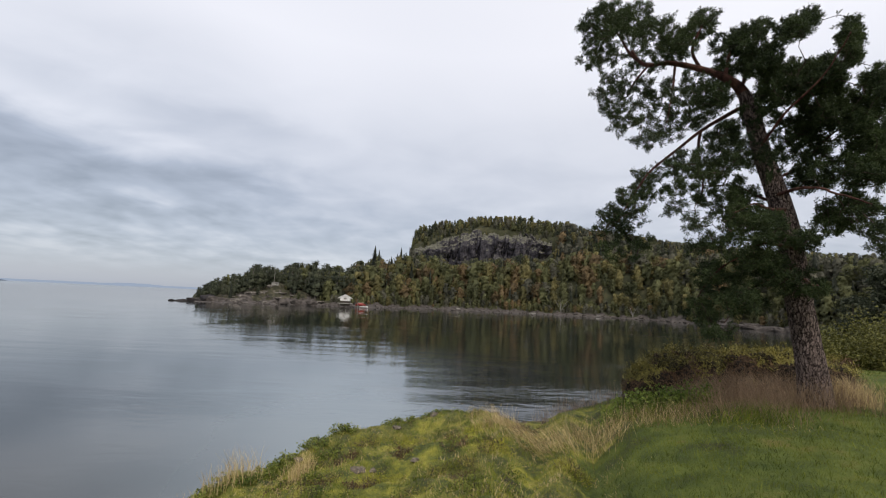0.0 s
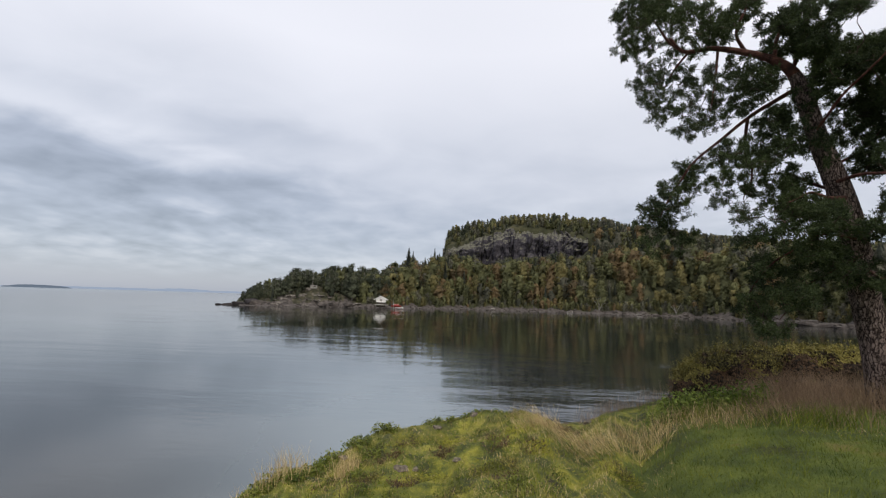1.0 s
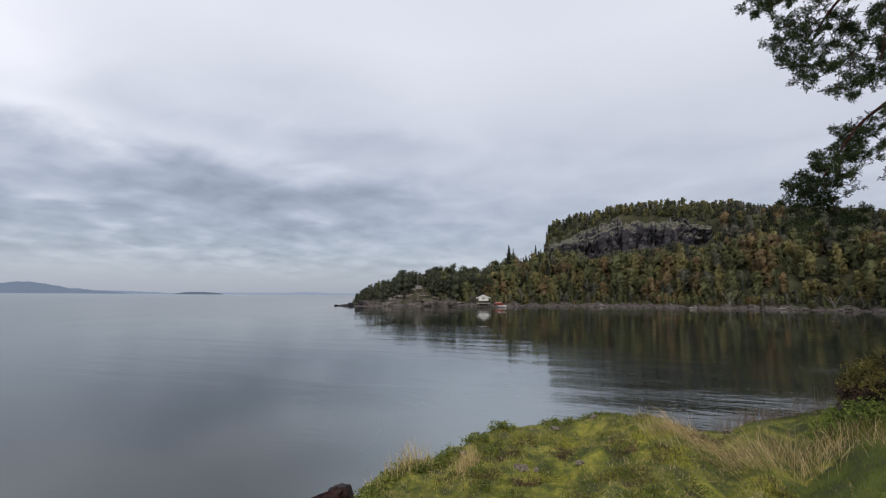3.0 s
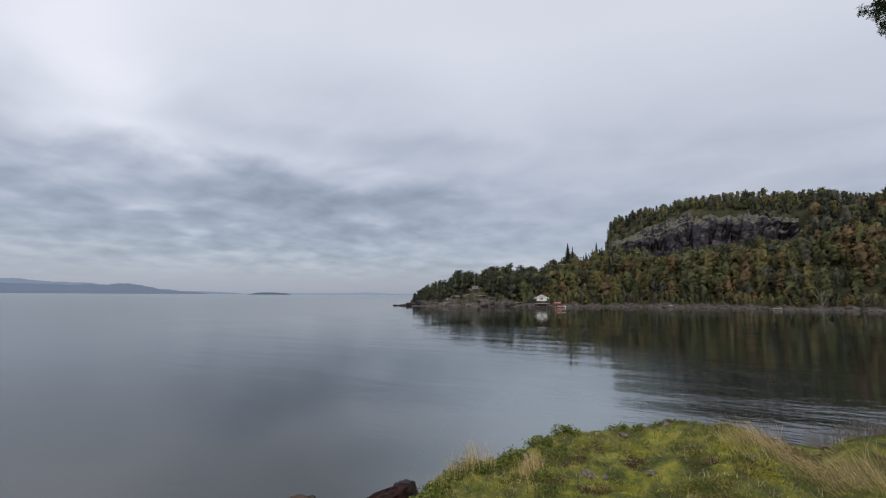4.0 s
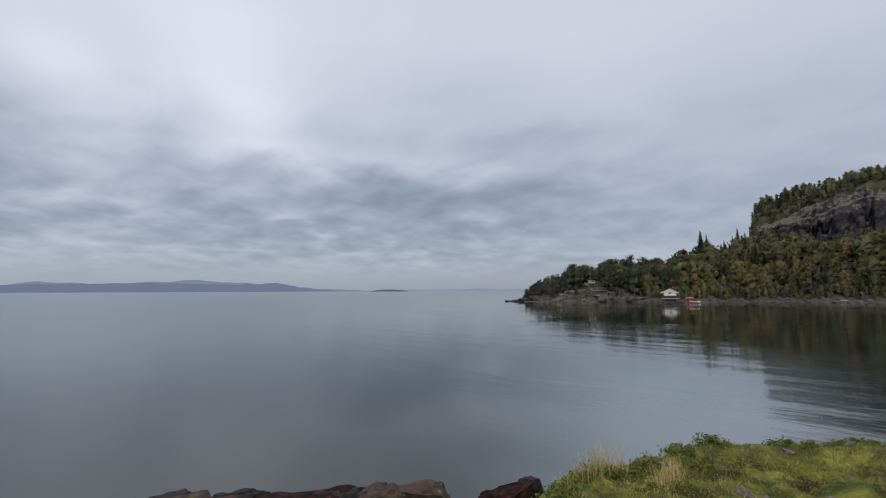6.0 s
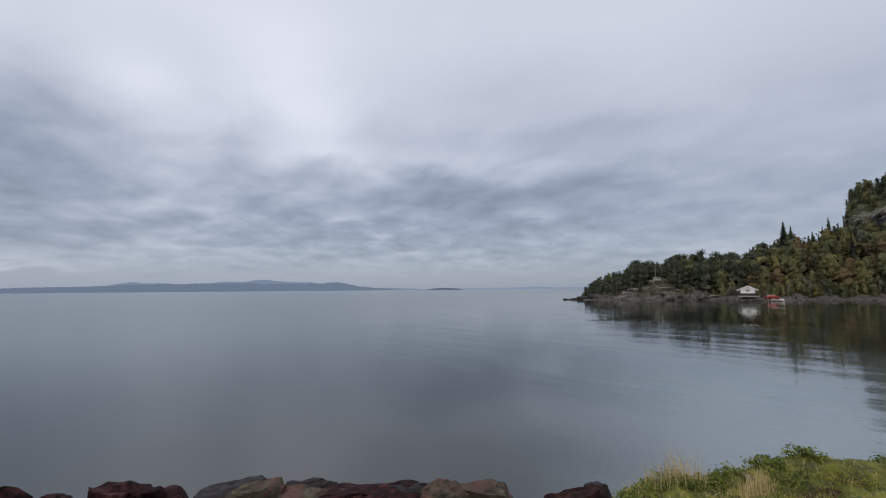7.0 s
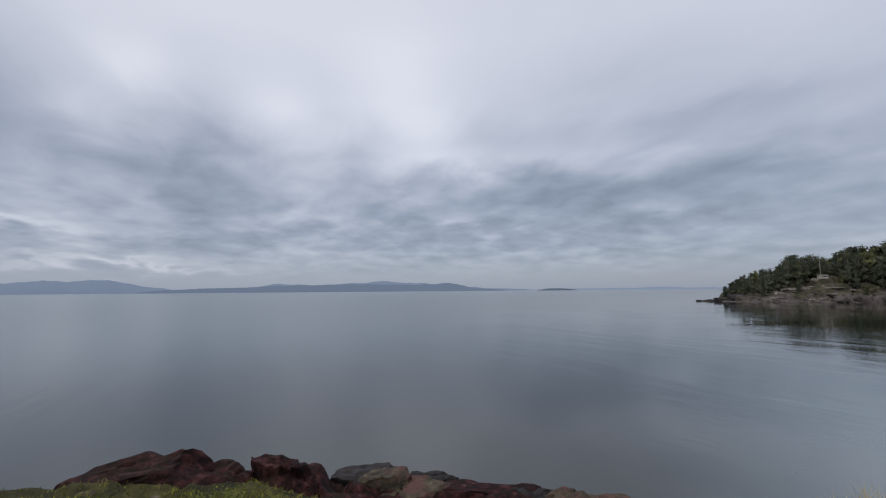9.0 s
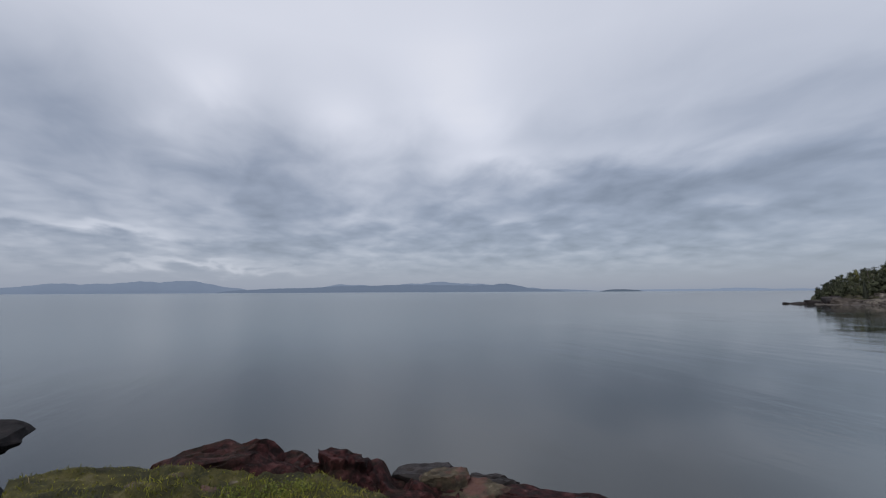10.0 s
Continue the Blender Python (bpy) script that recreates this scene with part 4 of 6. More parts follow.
def curve(points, n):
    """Smooth path through points (Catmull-Rom), n samples."""
    p = np.asarray(points, float)
    p = np.vstack([2 * p[0] - p[1], p, 2 * p[-1] - p[-2]])
    out = []
    for s in np.linspace(0, len(p) - 3 - 1e-6, n):
        i, t = int(s), s - int(s)
        a, b, c, d = p[i : i + 4]
        out.append(0.5 * (2 * b + (c - a) * t + (2 * a - 5 * b + 4 * c - d) * t**2 + (3 * b - a - 3 * c + d) * t**3))
    return np.array(out)


# azimuth, elevation and distance along the stem and the limbs; masses add their spread and sprig count
PINE_TRUNK = [(-41.5, -8.6, 10.2), (-41.2, -5.0, 10.1), (-40.9, -1.7, 10.1), (-40.5, 2.4, 10.0), (-40.2, 6.6, 10.0), (-39.8, 10.2, 9.9), (-38.9, 14.5, 9.8), (-38.0, 18.3, 9.8), (-37.3, 22.1, 9.7), (-36.5, 24.6, 9.7), (-35.0, 26.2, 9.6), (-32.5, 27.7, 9.5), (-29.2, 29.0, 9.5), (-26.2, 29.4, 9.4), (-24.7, 31.1, 9.4)]
UPPER_LIMBS = [
    (0.055, (-37.0, 23.0, 9.7), (-34.9, 22.2, 9.8), (-32.3, 21.0, 9.7), (-29.6, 19.1, 9.6), (-26.7, 17.0, 9.5), (-24.7, 14.0, 9.4), (-23.0, 10.9, 9.3)),
    (0.050, (-26.2, 29.4, 9.7), (-24.5, 30.9, 9.8), (-22.8, 33.3, 9.8), (-20.6, 33.9, 9.7)),
    (0.045, (-32.5, 27.7, 9.7), (-31.7, 29.8, 9.5), (-32.7, 31.8, 9.4), (-33.0, 32.6, 9.4)),
    (0.050, (-36.5, 24.6, 9.7), (-37.6, 27.2, 10.0), (-39.7, 28.5, 10.2), (-42.5, 30.0, 10.3)),
    (0.050, (-35.0, 26.2, 9.7), (-35.5, 28.3, 10.0), (-36.6, 29.7, 10.0), (-38.3, 29.8, 10.1)),
    (0.032, (-38.0, 18.3, 9.7), (-40.4, 21.4, 9.2), (-43.3, 23.9, 8.9), (-45.9, 27.2, 8.7)),
    (0.035, (-38.9, 14.5, 9.7), (-41.5, 15.9, 10.3), (-44.3, 18.7, 10.6), (-47.2, 20.1, 10.9)),
]
LOWER_LIMBS = [
    (0.040, (-39.3, 13.0, 9.7), (-41.4, 13.4, 9.3), (-43.8, 12.7, 9.1), (-46.5, 10.9, 8.9)),
    (0.045, (-39.8, 11.3, 9.7), (-38.5, 11.5, 9.4), (-37.2, 12.2, 9.2), (-35.4, 11.2, 8.9)),
    (0.045, (-39.8, 12.0, 9.7), (-38.0, 12.7, 10.1), (-35.5, 14.4, 10.4), (-32.1, 14.7, 10.6)),
    (0.030, (-40.3, 7.2, 9.7), (-37.6, 7.8, 9.5), (-35.2, 6.2, 9.3), (-32.7, 4.0, 9.2), (-30.9, 0.5, 9.6)),
    (0.026, (-40.5, 5.4, 9.7), (-38.6, 4.2, 9.8), (-36.1, 2.3, 9.9), (-33.9, -1.3, 9.9)),
    (0.035, (-40.6, 4.2, 9.7), (-41.4, 3.6, 9.3), (-42.2, 3.1, 9.1)),
    (0.040, (-32.3, 21.0, 9.7), (-31.9, 18.0, 9.9), (-32.4, 14.7, 10.0), (-31.5, 12.1, 10.0)),
    (0.035, (-26.9, 29.4, 9.7), (-24.8, 27.4, 10.0), (-23.1, 24.4, 10.1)),
    (0.035, (-29.8, 28.8, 9.7), (-29.4, 26.1, 9.4), (-28.7, 22.4, 9.3)),
]
TOP_MASSES = [
    (-21.3, 34.4, 9.4, 3.6, 2.3, 46),
    (-24.2, 34.7, 10.1, 3.4, 1.6, 34),
    (-20.6, 31.5, 10.1, 3.0, 2.3, 30),
    (-26.9, 32.5, 9.6, 3.3, 2.0, 34),
    (-32.7, 32.1, 9.8, 2.2, 1.5, 26),
    (-30.2, 30.7, 9.7, 2.8, 1.4, 26),
    (-35.5, 29.7, 10.0, 2.2, 1.4, 20),
    (-37.7, 29.4, 9.7, 2.3, 1.7, 26),
    (-41.3, 29.1, 9.3, 1.5, 1.3, 14),
    (-42.7, 29.6, 10.0, 1.0, 0.8, 12),
    (-38.6, 26.9, 9.7, 2.2, 1.6, 40),
]
WEST_MASSES = [
    (-26.9, 29.9, 10.1, 3.9, 1.8, 22),
    (-22.4, 26.8, 9.4, 2.9, 2.5, 26),
    (-23.7, 23.4, 9.3, 2.4, 1.6, 18),
    (-26.8, 25.9, 10.1, 3.2, 2.2, 26),
    (-30.7, 25.5, 9.7, 3.0, 2.4, 34),
    (-28.7, 22.1, 10.1, 3.1, 1.9, 24),
    (-26.1, 20.7, 9.3, 1.9, 1.5, 10),
    (-33.6, 24.3, 9.7, 2.5, 2.1, 40),
    (-26.7, 15.6, 10.0, 2.8, 2.2, 24),
    (-24.3, 12.9, 9.5, 2.7, 2.5, 30),
    (-22.3, 10.9, 10.2, 2.8, 2.2, 30),
    (-24.6, 8.3, 10.2, 2.2, 2.5, 26),
    (-21.9, 7.6, 9.3, 1.7, 2.5, 10),
]
INNER_MASSES = [
    (-31.6, 16.8, 9.3, 3.4, 2.6, 26),
    (-35.1, 17.6, 9.8, 2.4, 3.1, 20),
    (-34.4, 13.2, 10.2, 3.4, 2.6, 34),
    (-29.7, 13.6, 9.7, 2.4, 2.3, 14),
    (-31.4, 10.5, 9.0, 2.3, 1.5, 8),
]
EAST_MASSES = [
    (-40.8, 24.1, 9.8, 3.0, 2.4, 60),
    (-43.3, 24.0, 10.0, 2.5, 1.8, 60),
    (-45.9, 26.5, 10.0, 0.8, 2.2, 30),
    (-47.6, 21.8, 10.0, 1.5, 2.0, 44),
    (-44.0, 20.5, 10.3, 3.0, 2.1, 64),
    (-46.7, 18.1, 10.1, 2.2, 2.6, 60),
    (-46.1, 14.5, 9.8, 2.2, 2.1, 44),
    (-42.5, 17.5, 10.6, 2.1, 2.2, 16),
    (-44.7, 10.9, 10.4, 2.3, 1.6, 30),
    (-41.9, 14.1, 10.4, 2.2, 1.7, 14),
    (-46.9, 9.0, 9.5, 1.8, 2.7, 30),
    (-43.4, 9.3, 10.3, 2.0, 1.1, 10),
]
LOW_MASSES = [
    (-35.9, 10.8, 9.7, 2.3, 1.9, 46),
    (-38.1, 9.4, 8.9, 1.9, 1.8, 30),
    (-34.7, 8.0, 9.1, 3.1, 1.6, 30),
    (-37.2, 5.9, 9.5, 2.9, 1.9, 56),
    (-33.5, 4.1, 9.5, 2.6, 2.3, 44),
    (-39.1, 3.9, 9.7, 2.7, 1.6, 40),
    (-35.6, 1.6, 9.2, 3.0, 1.9, 50),
    (-32.0, 0.2, 9.6, 2.1, 1.8, 30),
    (-41.6, 2.9, 9.5, 1.3, 0.8, 16),
    (-41.1, 8.0, 9.1, 1.8, 1.3, 24),
    (-38.2, 22.2, 9.9, 2.2, 2.0, 26),
    (-35.4, 27.2, 10.2, 2.2, 1.7, 26),
    (-41.0, 18.9, 10.6, 2.3, 2.3, 26),
    (-35.7, 20.6, 9.8, 2.1, 2.1, 18),
    (-38.9, 16.4, 9.9, 1.9, 2.4, 16),
    (-42.4, 15.2, 9.8, 1.7, 2.0, 14),
    (-33.3, -2.0, 9.0, 2.1, 1.1, 14),
    (-31.4, 7.5, 9.6, 1.4, 1.3, 6),
]
PINE_LIMBS = UPPER_LIMBS + LOWER_LIMBS
MIDDLE_MASSES = [(-34.5, 19.6, 9.9, 2.0, 2.0, 20), (-33.4, 16.4, 9.8, 2.0, 1.8, 18), (-32.0, 22.6, 9.7, 1.8, 1.4, 12), (-30.2, 17.6, 9.6, 1.6, 1.4, 10), (-35.6, 13.6, 9.8, 1.8, 1.6, 12), (-36.6, 18.0, 9.4, 1.5, 2.0, 10)]
PINE_MASSES = TOP_MASSES + WEST_MASSES + INNER_MASSES + EAST_MASSES + LOW_MASSES + MIDDLE_MASSES


def needle_tuft(rng, at, axis, n, length):
    """A bottle-brush of paired needles round a twig end."""
    d = axis[None] * rng.uniform(0.0, 0.7, (n, 1)) + rng.normal(size=(n, 3)) * 0.6
    d /= np.linalg.norm(d, axis=1)[:, None]
    side = np.cross(d, rng.normal(size=(n, 3)))
    side /= np.linalg.norm(side, axis=1)[:, None] + 1e-9
    root = at[None] - axis[None] * rng.uniform(0, 0.09, (n, 1))
    ln = length * rng.uniform(0.6, 1.2, (n, 1))
    w = 0.0085
    v = np.stack([root + d * ln * 0.15, root + d * ln * 0.7 + side * w, root + d * ln * 1.1 - side * w], 1)
    return v.reshape(-1, 3), np.arange(3 * n).reshape(n, 3)


def build_pine():
    rng = np.random.default_rng(3)
    tree = new("pine_tree")
    base = from_view(*PINE_TRUNK[0])
    bx, by = base[0], base[1]
    bz = float(bank_height(bx, by))
    tree.location = (bx, by, bz)
    origin = np.array([bx, by, bz])
    pts = np.array([from_view(*p) for p in PINE_TRUNK])
    pts[0, 2] = bz - 0.15
    path = curve(pts, 90)
    s = np.linspace(0, 1, 90)
    radii = np.interp(s, [0, 0.03, 0.07, 0.36, 0.5, 0.57, 0.64, 0.72, 0.86, 1], [0.27, 0.24, 0.21, 0.18, 0.152, 0.13, 0.098, 0.070, 0.048, 0.025])
    v, _ = tube_arrays(path, radii, 40)
    # plated bark: deep vertical furrows that fade up the stem
    ring = v.reshape(90, 40, 3)
    ang = np.linspace(0, 2 * np.pi, 40, endpoint=False)
    T, S = np.meshgrid(ang, s * 9)
    cell = np.abs(soft(np.cos(T) * 3.2 + 9 + np.sin(T) * 1.3, S * 2.4 + 3 * np.sin(T), 6) - 0.5) * 2
    out = ring - path[:, None]
    depth = (0.16 * ease(cell, 0.0, 0.35) - 0.11 + 0.06 * (fbm(T * 3, S * 7, 2, 2) - 0.5)) * (1 - 0.75 * s)[:, None]
    ring = path[:, None] + out * (1 + depth[..., None])
    child("trunk", mesh_from("trunk", ring.reshape(-1, 3) - origin, grid_faces(90, 40, True), [M_BARK, M_LIMB], np.repeat((s[:-1] > 0.62).astype(int), 40), True), tree, "leaning trunk with grey-brown plated bark")
    limb_paths = [path[38:]]
    for row in PINE_LIMBS:
        r0, pts = row[0], [np.array(from_view(*p)) for p in row[1:]]
        lp = curve(pts, 26)
        lp += (np.stack([fbm(np.linspace(0, 6, 26), np.full(26, k + r0 * 100), 90 + k, 3) for k in range(3)], -1) - 0.5) * 0.10 * np.linspace(0, 1, 26)[:, None]
        v, f = tube_arrays(lp, np.linspace(r0, r0 * 0.3, 26) * 0.82, 9)
        child("limb", mesh_from("limb", v - origin, f, [M_LIMB], smooth=True), tree, "reddish flaking pine limb")
        limb_paths.append(lp)
    joints = np.concatenate(limb_paths)
    twigs, needles = Heap(), Heap()
    targets = []
    for az, el, d, ra, re, count in PINE_MASSES:
        for _ in range(int(count * (1.3 if el > 26 else 1.0) * (2.9 if az < -40 and el > 9 else 2.4 if az < -36 and el > 9 else 1.35 if el < 9 else 1.8))):
            q = rng.normal(size=3)
            q *= rng.random() ** 0.4 / np.linalg.norm(q)
            targets.append(from_view(az + q[0] * ra, el + q[1] * re, d + q[2] * 1.0))
    reach = [float(np.linalg.norm(joints - p, axis=1).min()) for p in targets]
    # the nearest sprigs grow first, and each further one forks off the nearest twig
    for _, target in sorted(zip(reach, targets), key=lambda w: w[0]):
        k = int(np.argmin(np.linalg.norm(joints - target, axis=1) + rng.random(len(joints)) * 0.12))
        start = joints[k]
        length = np.linalg.norm(target - start)
        sag = np.array([0, 0, -0.08 * length])
        bp = curve([start, start * 0.66 + target * 0.34 + sag + rng.normal(size=3) * 0.07 * length, start * 0.33 + target * 0.67 + sag + rng.normal(size=3) * 0.07 * length, target], 7)
        v, f = tube_arrays(bp, np.linspace(0.005 + 0.010 * min(length, 1.2), 0.004, 7), 3)
        twigs.add(v - origin, f)
        joints = np.concatenate([joints, bp[2:]])
        for j in range(5):
            at = bp[-1] + rng.normal(size=3) * 0.022 if j > 0 else bp[rng.integers(4, 7)]
            way = (bp[-1] - bp[-3]) / (np.linalg.norm(bp[-1] - bp[-3]) + 1e-6) * 0.6 + rng.normal(size=3) * 0.75 + [0, 0, 0.45]
            way /= np.linalg.norm(way)
            tip = at + way * rng.uniform(0.03, 0.13)
            v, f = needle_tuft(rng, tip, way, 26, 0.062)
            needles.add(v - origin, f)
    tagged(child("twig_web", twigs.mesh("twig_web", [M_TWIG]), tree, "fine crooked pine twigs"), kind="stuff")
    tagged(child("foliage", needles.mesh("foliage", [M_NEEDLE]), tree, "dark green tufts of pine needles"), kind="stuff")
    tagged(tree, "leaning scots pine with plated bark on the lawn edge", "pine tree")


build_pine()

# ---- rocks ----


def rock_mesh(name, seed, size, mat, facets=0.94, detail=4):
    """A weathered boulder: a ball cut by flat planes and roughened."""
    rng = np.random.default_rng(seed)
    bm = bmesh.new()
    bmesh.ops.create_icosphere(bm, subdivisions=detail, radius=1.0)
    planes = []
    for _ in range(16):
        n = rng.normal(size=3)
        planes.append((n / np.linalg.norm(n), rng.uniform(0.50, 0.86)))
    planes.append((np.array([rng.normal(0, 0.12), rng.normal(0, 0.12), 1.0]), rng.uniform(0.50, 0.64)))
    tilt = rng.uniform(-1.2, 1.2)
    off = Vector(rng.uniform(0, 50, 3))
    for v in bm.verts:
        p = np.array(v.co)
        for n, c in planes:
            over = p @ n - c
            if over > 0:
                p = p - n * over * facets
        q = Vector(p)
        ridge = 1 - abs(noise.noise(q * 3.1 + off))
        bump = noise.fractal(q * 1.9 + off, 0.7, 2.1, 6) * 0.09 + (ridge - 0.7) * 0.09 + noise.noise(q * 9 + off) * 0.04
        crack = abs(noise.noise(q * 2.3 + off * 2))
        p = p * (1 + bump - 0.16 * max(0.0, 0.09 - crack) / 0.09)
        # bedding: the stone breaks in slanting layers
        bed = p[2] * 3.4 + p[0] * tilt + 0.5 * noise.noise(q * 1.4 + off)
        step = bed - math.floor(bed)
        p = p * (1 + facets * 0.05 * (1 - min(step * 3.0, 1.0)) * -1)
        v.co = Vector(p * np.array(size) * 0.5 * 1.22)
    for f in bm.faces:
        f.smooth = True
    bm.normal_update()
    for e in bm.edges:
        e.smooth = facets < 0.5 or e.calc_face_angle(0.0) < 0.6
    me = bpy.data.meshes.new(name)
    bm.to_mesh(me)
    bm.free()
    me.materials.append(mat)
    return me


def boulder(az, dist, top, size, mat, seed, label, turn=0.0, tip=0.0, name="boulder", group="boulders along the near shore"):
    x, y = polar(az, dist)
    ob = new(name, rock_mesh(name, seed, size, mat))
    ob.matrix_basis = pose(x, y, top - size[2] * 0.36, tip, 0, az + turn)
    return tagged(ob, label, "boulder", group)


RED, LICHEN, BLACK = "red-brown granite boulder at the water's edge", "boulder with yellow-grey lichen at the water's edge", "wet black boulder lapped by the water"
M_LICHEN = material("lichen_rock", [(0.3, (0.022, 0.017, 0.013)), (0.48, (0.046, 0.036, 0.024)), (0.62, (0.085, 0.068, 0.042)), (0.78, (0.22, 0.195, 0.15))], 5, 10, 0.85, 1.0, 12, coords="Position", patch=(3.0, (0.12, 0.05, 0.045), 0.6))
ROCKS = [
    (101.2, 8.4, 1.24, 1.9, 1.1, 1.6, "r", 10), (97.8, 8.35, 1.13, 1.15, 1.0, 1.6, "r", -20), (104.6, 8.5, 0.96, 1.0, 0.9, 1.4, "r", -8), (93.4, 8.4, 0.90, 1.35, 1.0, 1.5, "r", 25),
    (87.6, 8.3, 0.95, 1.0, 0.9, 1.5, "r", 38), (88.0, 8.2, 1.06, 0.42, 0.42, 0.4, "r", 15), (84.6, 8.35, 0.64, 0.95, 0.9, 1.1, "r", -15), (82.4, 8.5, 0.38, 0.7, 0.7, 0.8, "r", 30),
    (77.0, 8.8, 0.38, 1.15, 0.8, 0.9, "b", 8), (74.8, 8.2, 0.54, 0.85, 0.8, 0.9, "l", 20), (70.2, 8.6, 0.36, 1.4, 0.7, 0.8, "b", -5), (70.2, 8.05, 0.48, 1.5, 1.0, 0.9, "l", 0),
]
MORE_ROCKS = [
    (64.6, 7.95, 0.43, 1.9, 1.1, 0.9, "r", 0), (60.0, 7.85, 0.36, 1.5, 0.9, 0.8, "r", -10), (56.8, 8.0, 0.32, 1.1, 0.7, 0.7, "b", 10), (52.4, 7.4, 0.62, 1.0, 0.8, 0.9, "l", 6),
    (47.0, 7.25, 0.58, 1.15, 0.7, 0.9, "l", -6), (55.0, 7.9, 0.31, 1.1, 0.6, 0.7, "b", 0), (38.6, 7.45, 0.40, 0.7, 0.6, 0.7, "r", 0), (35.8, 7.55, 0.50, 0.9, 0.6, 0.7, "r", 30),
    (33.8, 7.8, 0.50, 0.6, 0.5, 0.6, "b", 30), (79.8, 7.7, 0.44, 1.0, 0.6, 0.5, "r", 12), (90.4, 8.2, 0.84, 0.8, 0.7, 0.9, "r", 50), (74.2, 7.4, 0.46, 0.9, 0.6, 0.4, "r", -22), (67.5, 7.4, 0.40, 0.9, 0.6, 0.5, "r", 15),
]


def rock_shelf():
    """The broken granite shelf on which the boulders lie."""
    az = np.linspace(33, 108, 420)
    r = np.linspace(6.7, 9.5, 56)
    A, R = np.meshgrid(az, r)
    X, Y = polar(A, R)
    top = np.interp(A, SHELF_AZ, SHELF_TOP)
    peak = 8.15 + 0.35 * (fbm(A * 0.12, A * 0, 91, 3) - 0.5) - 0.75 * ease(A, 62, 48)
    side = np.where(R < peak, ease(R, peak - 1.4, peak - 0.1), 1 - ease(R, peak + 0.1, peak + 0.95))
    blocks = np.floor(fbm(X * 1.3 + 0.6 * Y, Y * 1.3, 93, 2) * 8) / 8 - 0.5
    small = np.floor(fbm(X * 3.4, Y * 3.4 - X, 95, 2) * 7) / 7 - 0.5
    crack = ease(np.abs(fbm(X * 1.6, Y * 1.6, 97, 3) - 0.5), 0.035, 0.0)
    Z = (top + 0.5) * side - 0.5 + 0.20 * blocks * side + 0.10 * small + 0.06 * (fbm(X * 9, Y * 9, 99, 3) - 0.5) - 0.22 * crack
    ob = new("shore_rock", mesh_from("shore_rock", np.stack([X, Y, Z], -1), grid_faces(*X.shape), [M_GRANITE], smooth=True))
    tagged(ob, "broken shelf of dark red granite along the near shore", "rock", kind="structure")


SHELF_AZ = [33, 35.5, 38, 40, 43, 46, 48, 52, 55, 60, 63, 67, 70, 74, 77, 79, 80.2, 82, 83.5, 85, 86, 87.5, 88.6, 89.8, 91, 93.5, 95.3, 96.5, 98, 101, 103.5, 105.2, 108]
SHELF_TOP = [0.2, 0.30, 0.22, 0.12, 0.25, 0.32, 0.34, 0.22, 0.14, 0.20, 0.24, 0.30, 0.34, 0.42, 0.46, 0.45, 0.25, 0.54, 0.60, 0.68, 0.84, 0.93, 0.91, 0.72, 0.82, 0.98, 1.02, 1.12, 1.18, 1.20, 1.14, 0.95, 0.5]
rock_shelf()
M_BLACKROCK = material("black_rock", [(0.3, (0.003, 0.003, 0.004)), (0.6, (0.010, 0.008, 0.009)), (0.8, (0.03, 0.022, 0.022))], 4, 9, 0.75, 0.9, 9, coords="Position", specular=0.15)
KINDS = {"r": (M_GRANITE, RED), "l": (M_LICHEN, LICHEN), "b": (M_WETROCK, BLACK)}
for k, (az, d, top, w, dp, h, kind, turn) in enumerate(ROCKS + MORE_ROCKS):
    boulder(az, d, top, (w, dp, h), KINDS[kind][0], k + 1, KINDS[kind][1], turn)
boulder(123.6, 12.6, 1.22, (3.0, 2.2, 1.1), M_BLACKROCK, 45, BLACK, 12)
boulder(121.4, 11.4, 0.90, (2.2, 1.8, 1.5), M_BLACKROCK, 46, BLACK, 40)


def scatter_stone(az, el, size, seed):
    """A small stone that lies half sunk where the bank meets the given line of sight."""
    r = np.linspace(3.5, 13, 400)
    X, Y = polar(az, r)
    h = bank_height(X, Y)
    rise = np.degrees(np.arctan2(h - EYE, r))
    k = int(np.argmax(rise > el)) if np.any(rise > el) else int(np.argmax(rise)) - 12
    ob = new("stone", rock_mesh("stone", seed, size, M_STONE, detail=3))
    ob.matrix_basis = pose(X[k], Y[k], h[k] - size[2] * 0.02, 0, 0, seed * 40)
    tagged(ob, "pale grey stone half sunk in mossy turf", "stone", "stones in the turf")


MOUND_STONES = [(108.0, 7.2, 0.32), (102.0, 7.3, 0.42), (100.4, 7.1, 0.30), (110.4, 6.7, 0.25), (106.4, 6.5, 0.55), (98.8, 7.4, 0.26), (104.6, 7.6, 0.34)]
M_STONE = material("pale_stone", [(0.3, (0.05, 0.040, 0.030)), (0.52, (0.13, 0.105, 0.08)), (0.7, (0.28, 0.235, 0.185))], 14, 8, 0.85, 0.8, 20, coords="Position")
for k, (az, el, w) in enumerate([(2.6, -20.2, 0.20), (0.6, -14.9, 0.30), (8.2, -21.4, 0.16), (9.8, -21.3, 0.30), (-24.0, -10.2, 0.42), (5.3, -16.6, 0.26), (-11.5, -14.9, 0.24), (-14.2, -14.4, 0.34), (17.3, -19.0, 0.22), (-25.2, -10.6, 0.3)]):
    scatter_stone(az, el, (w, w * 0.8, w * 0.5), 100 + k)

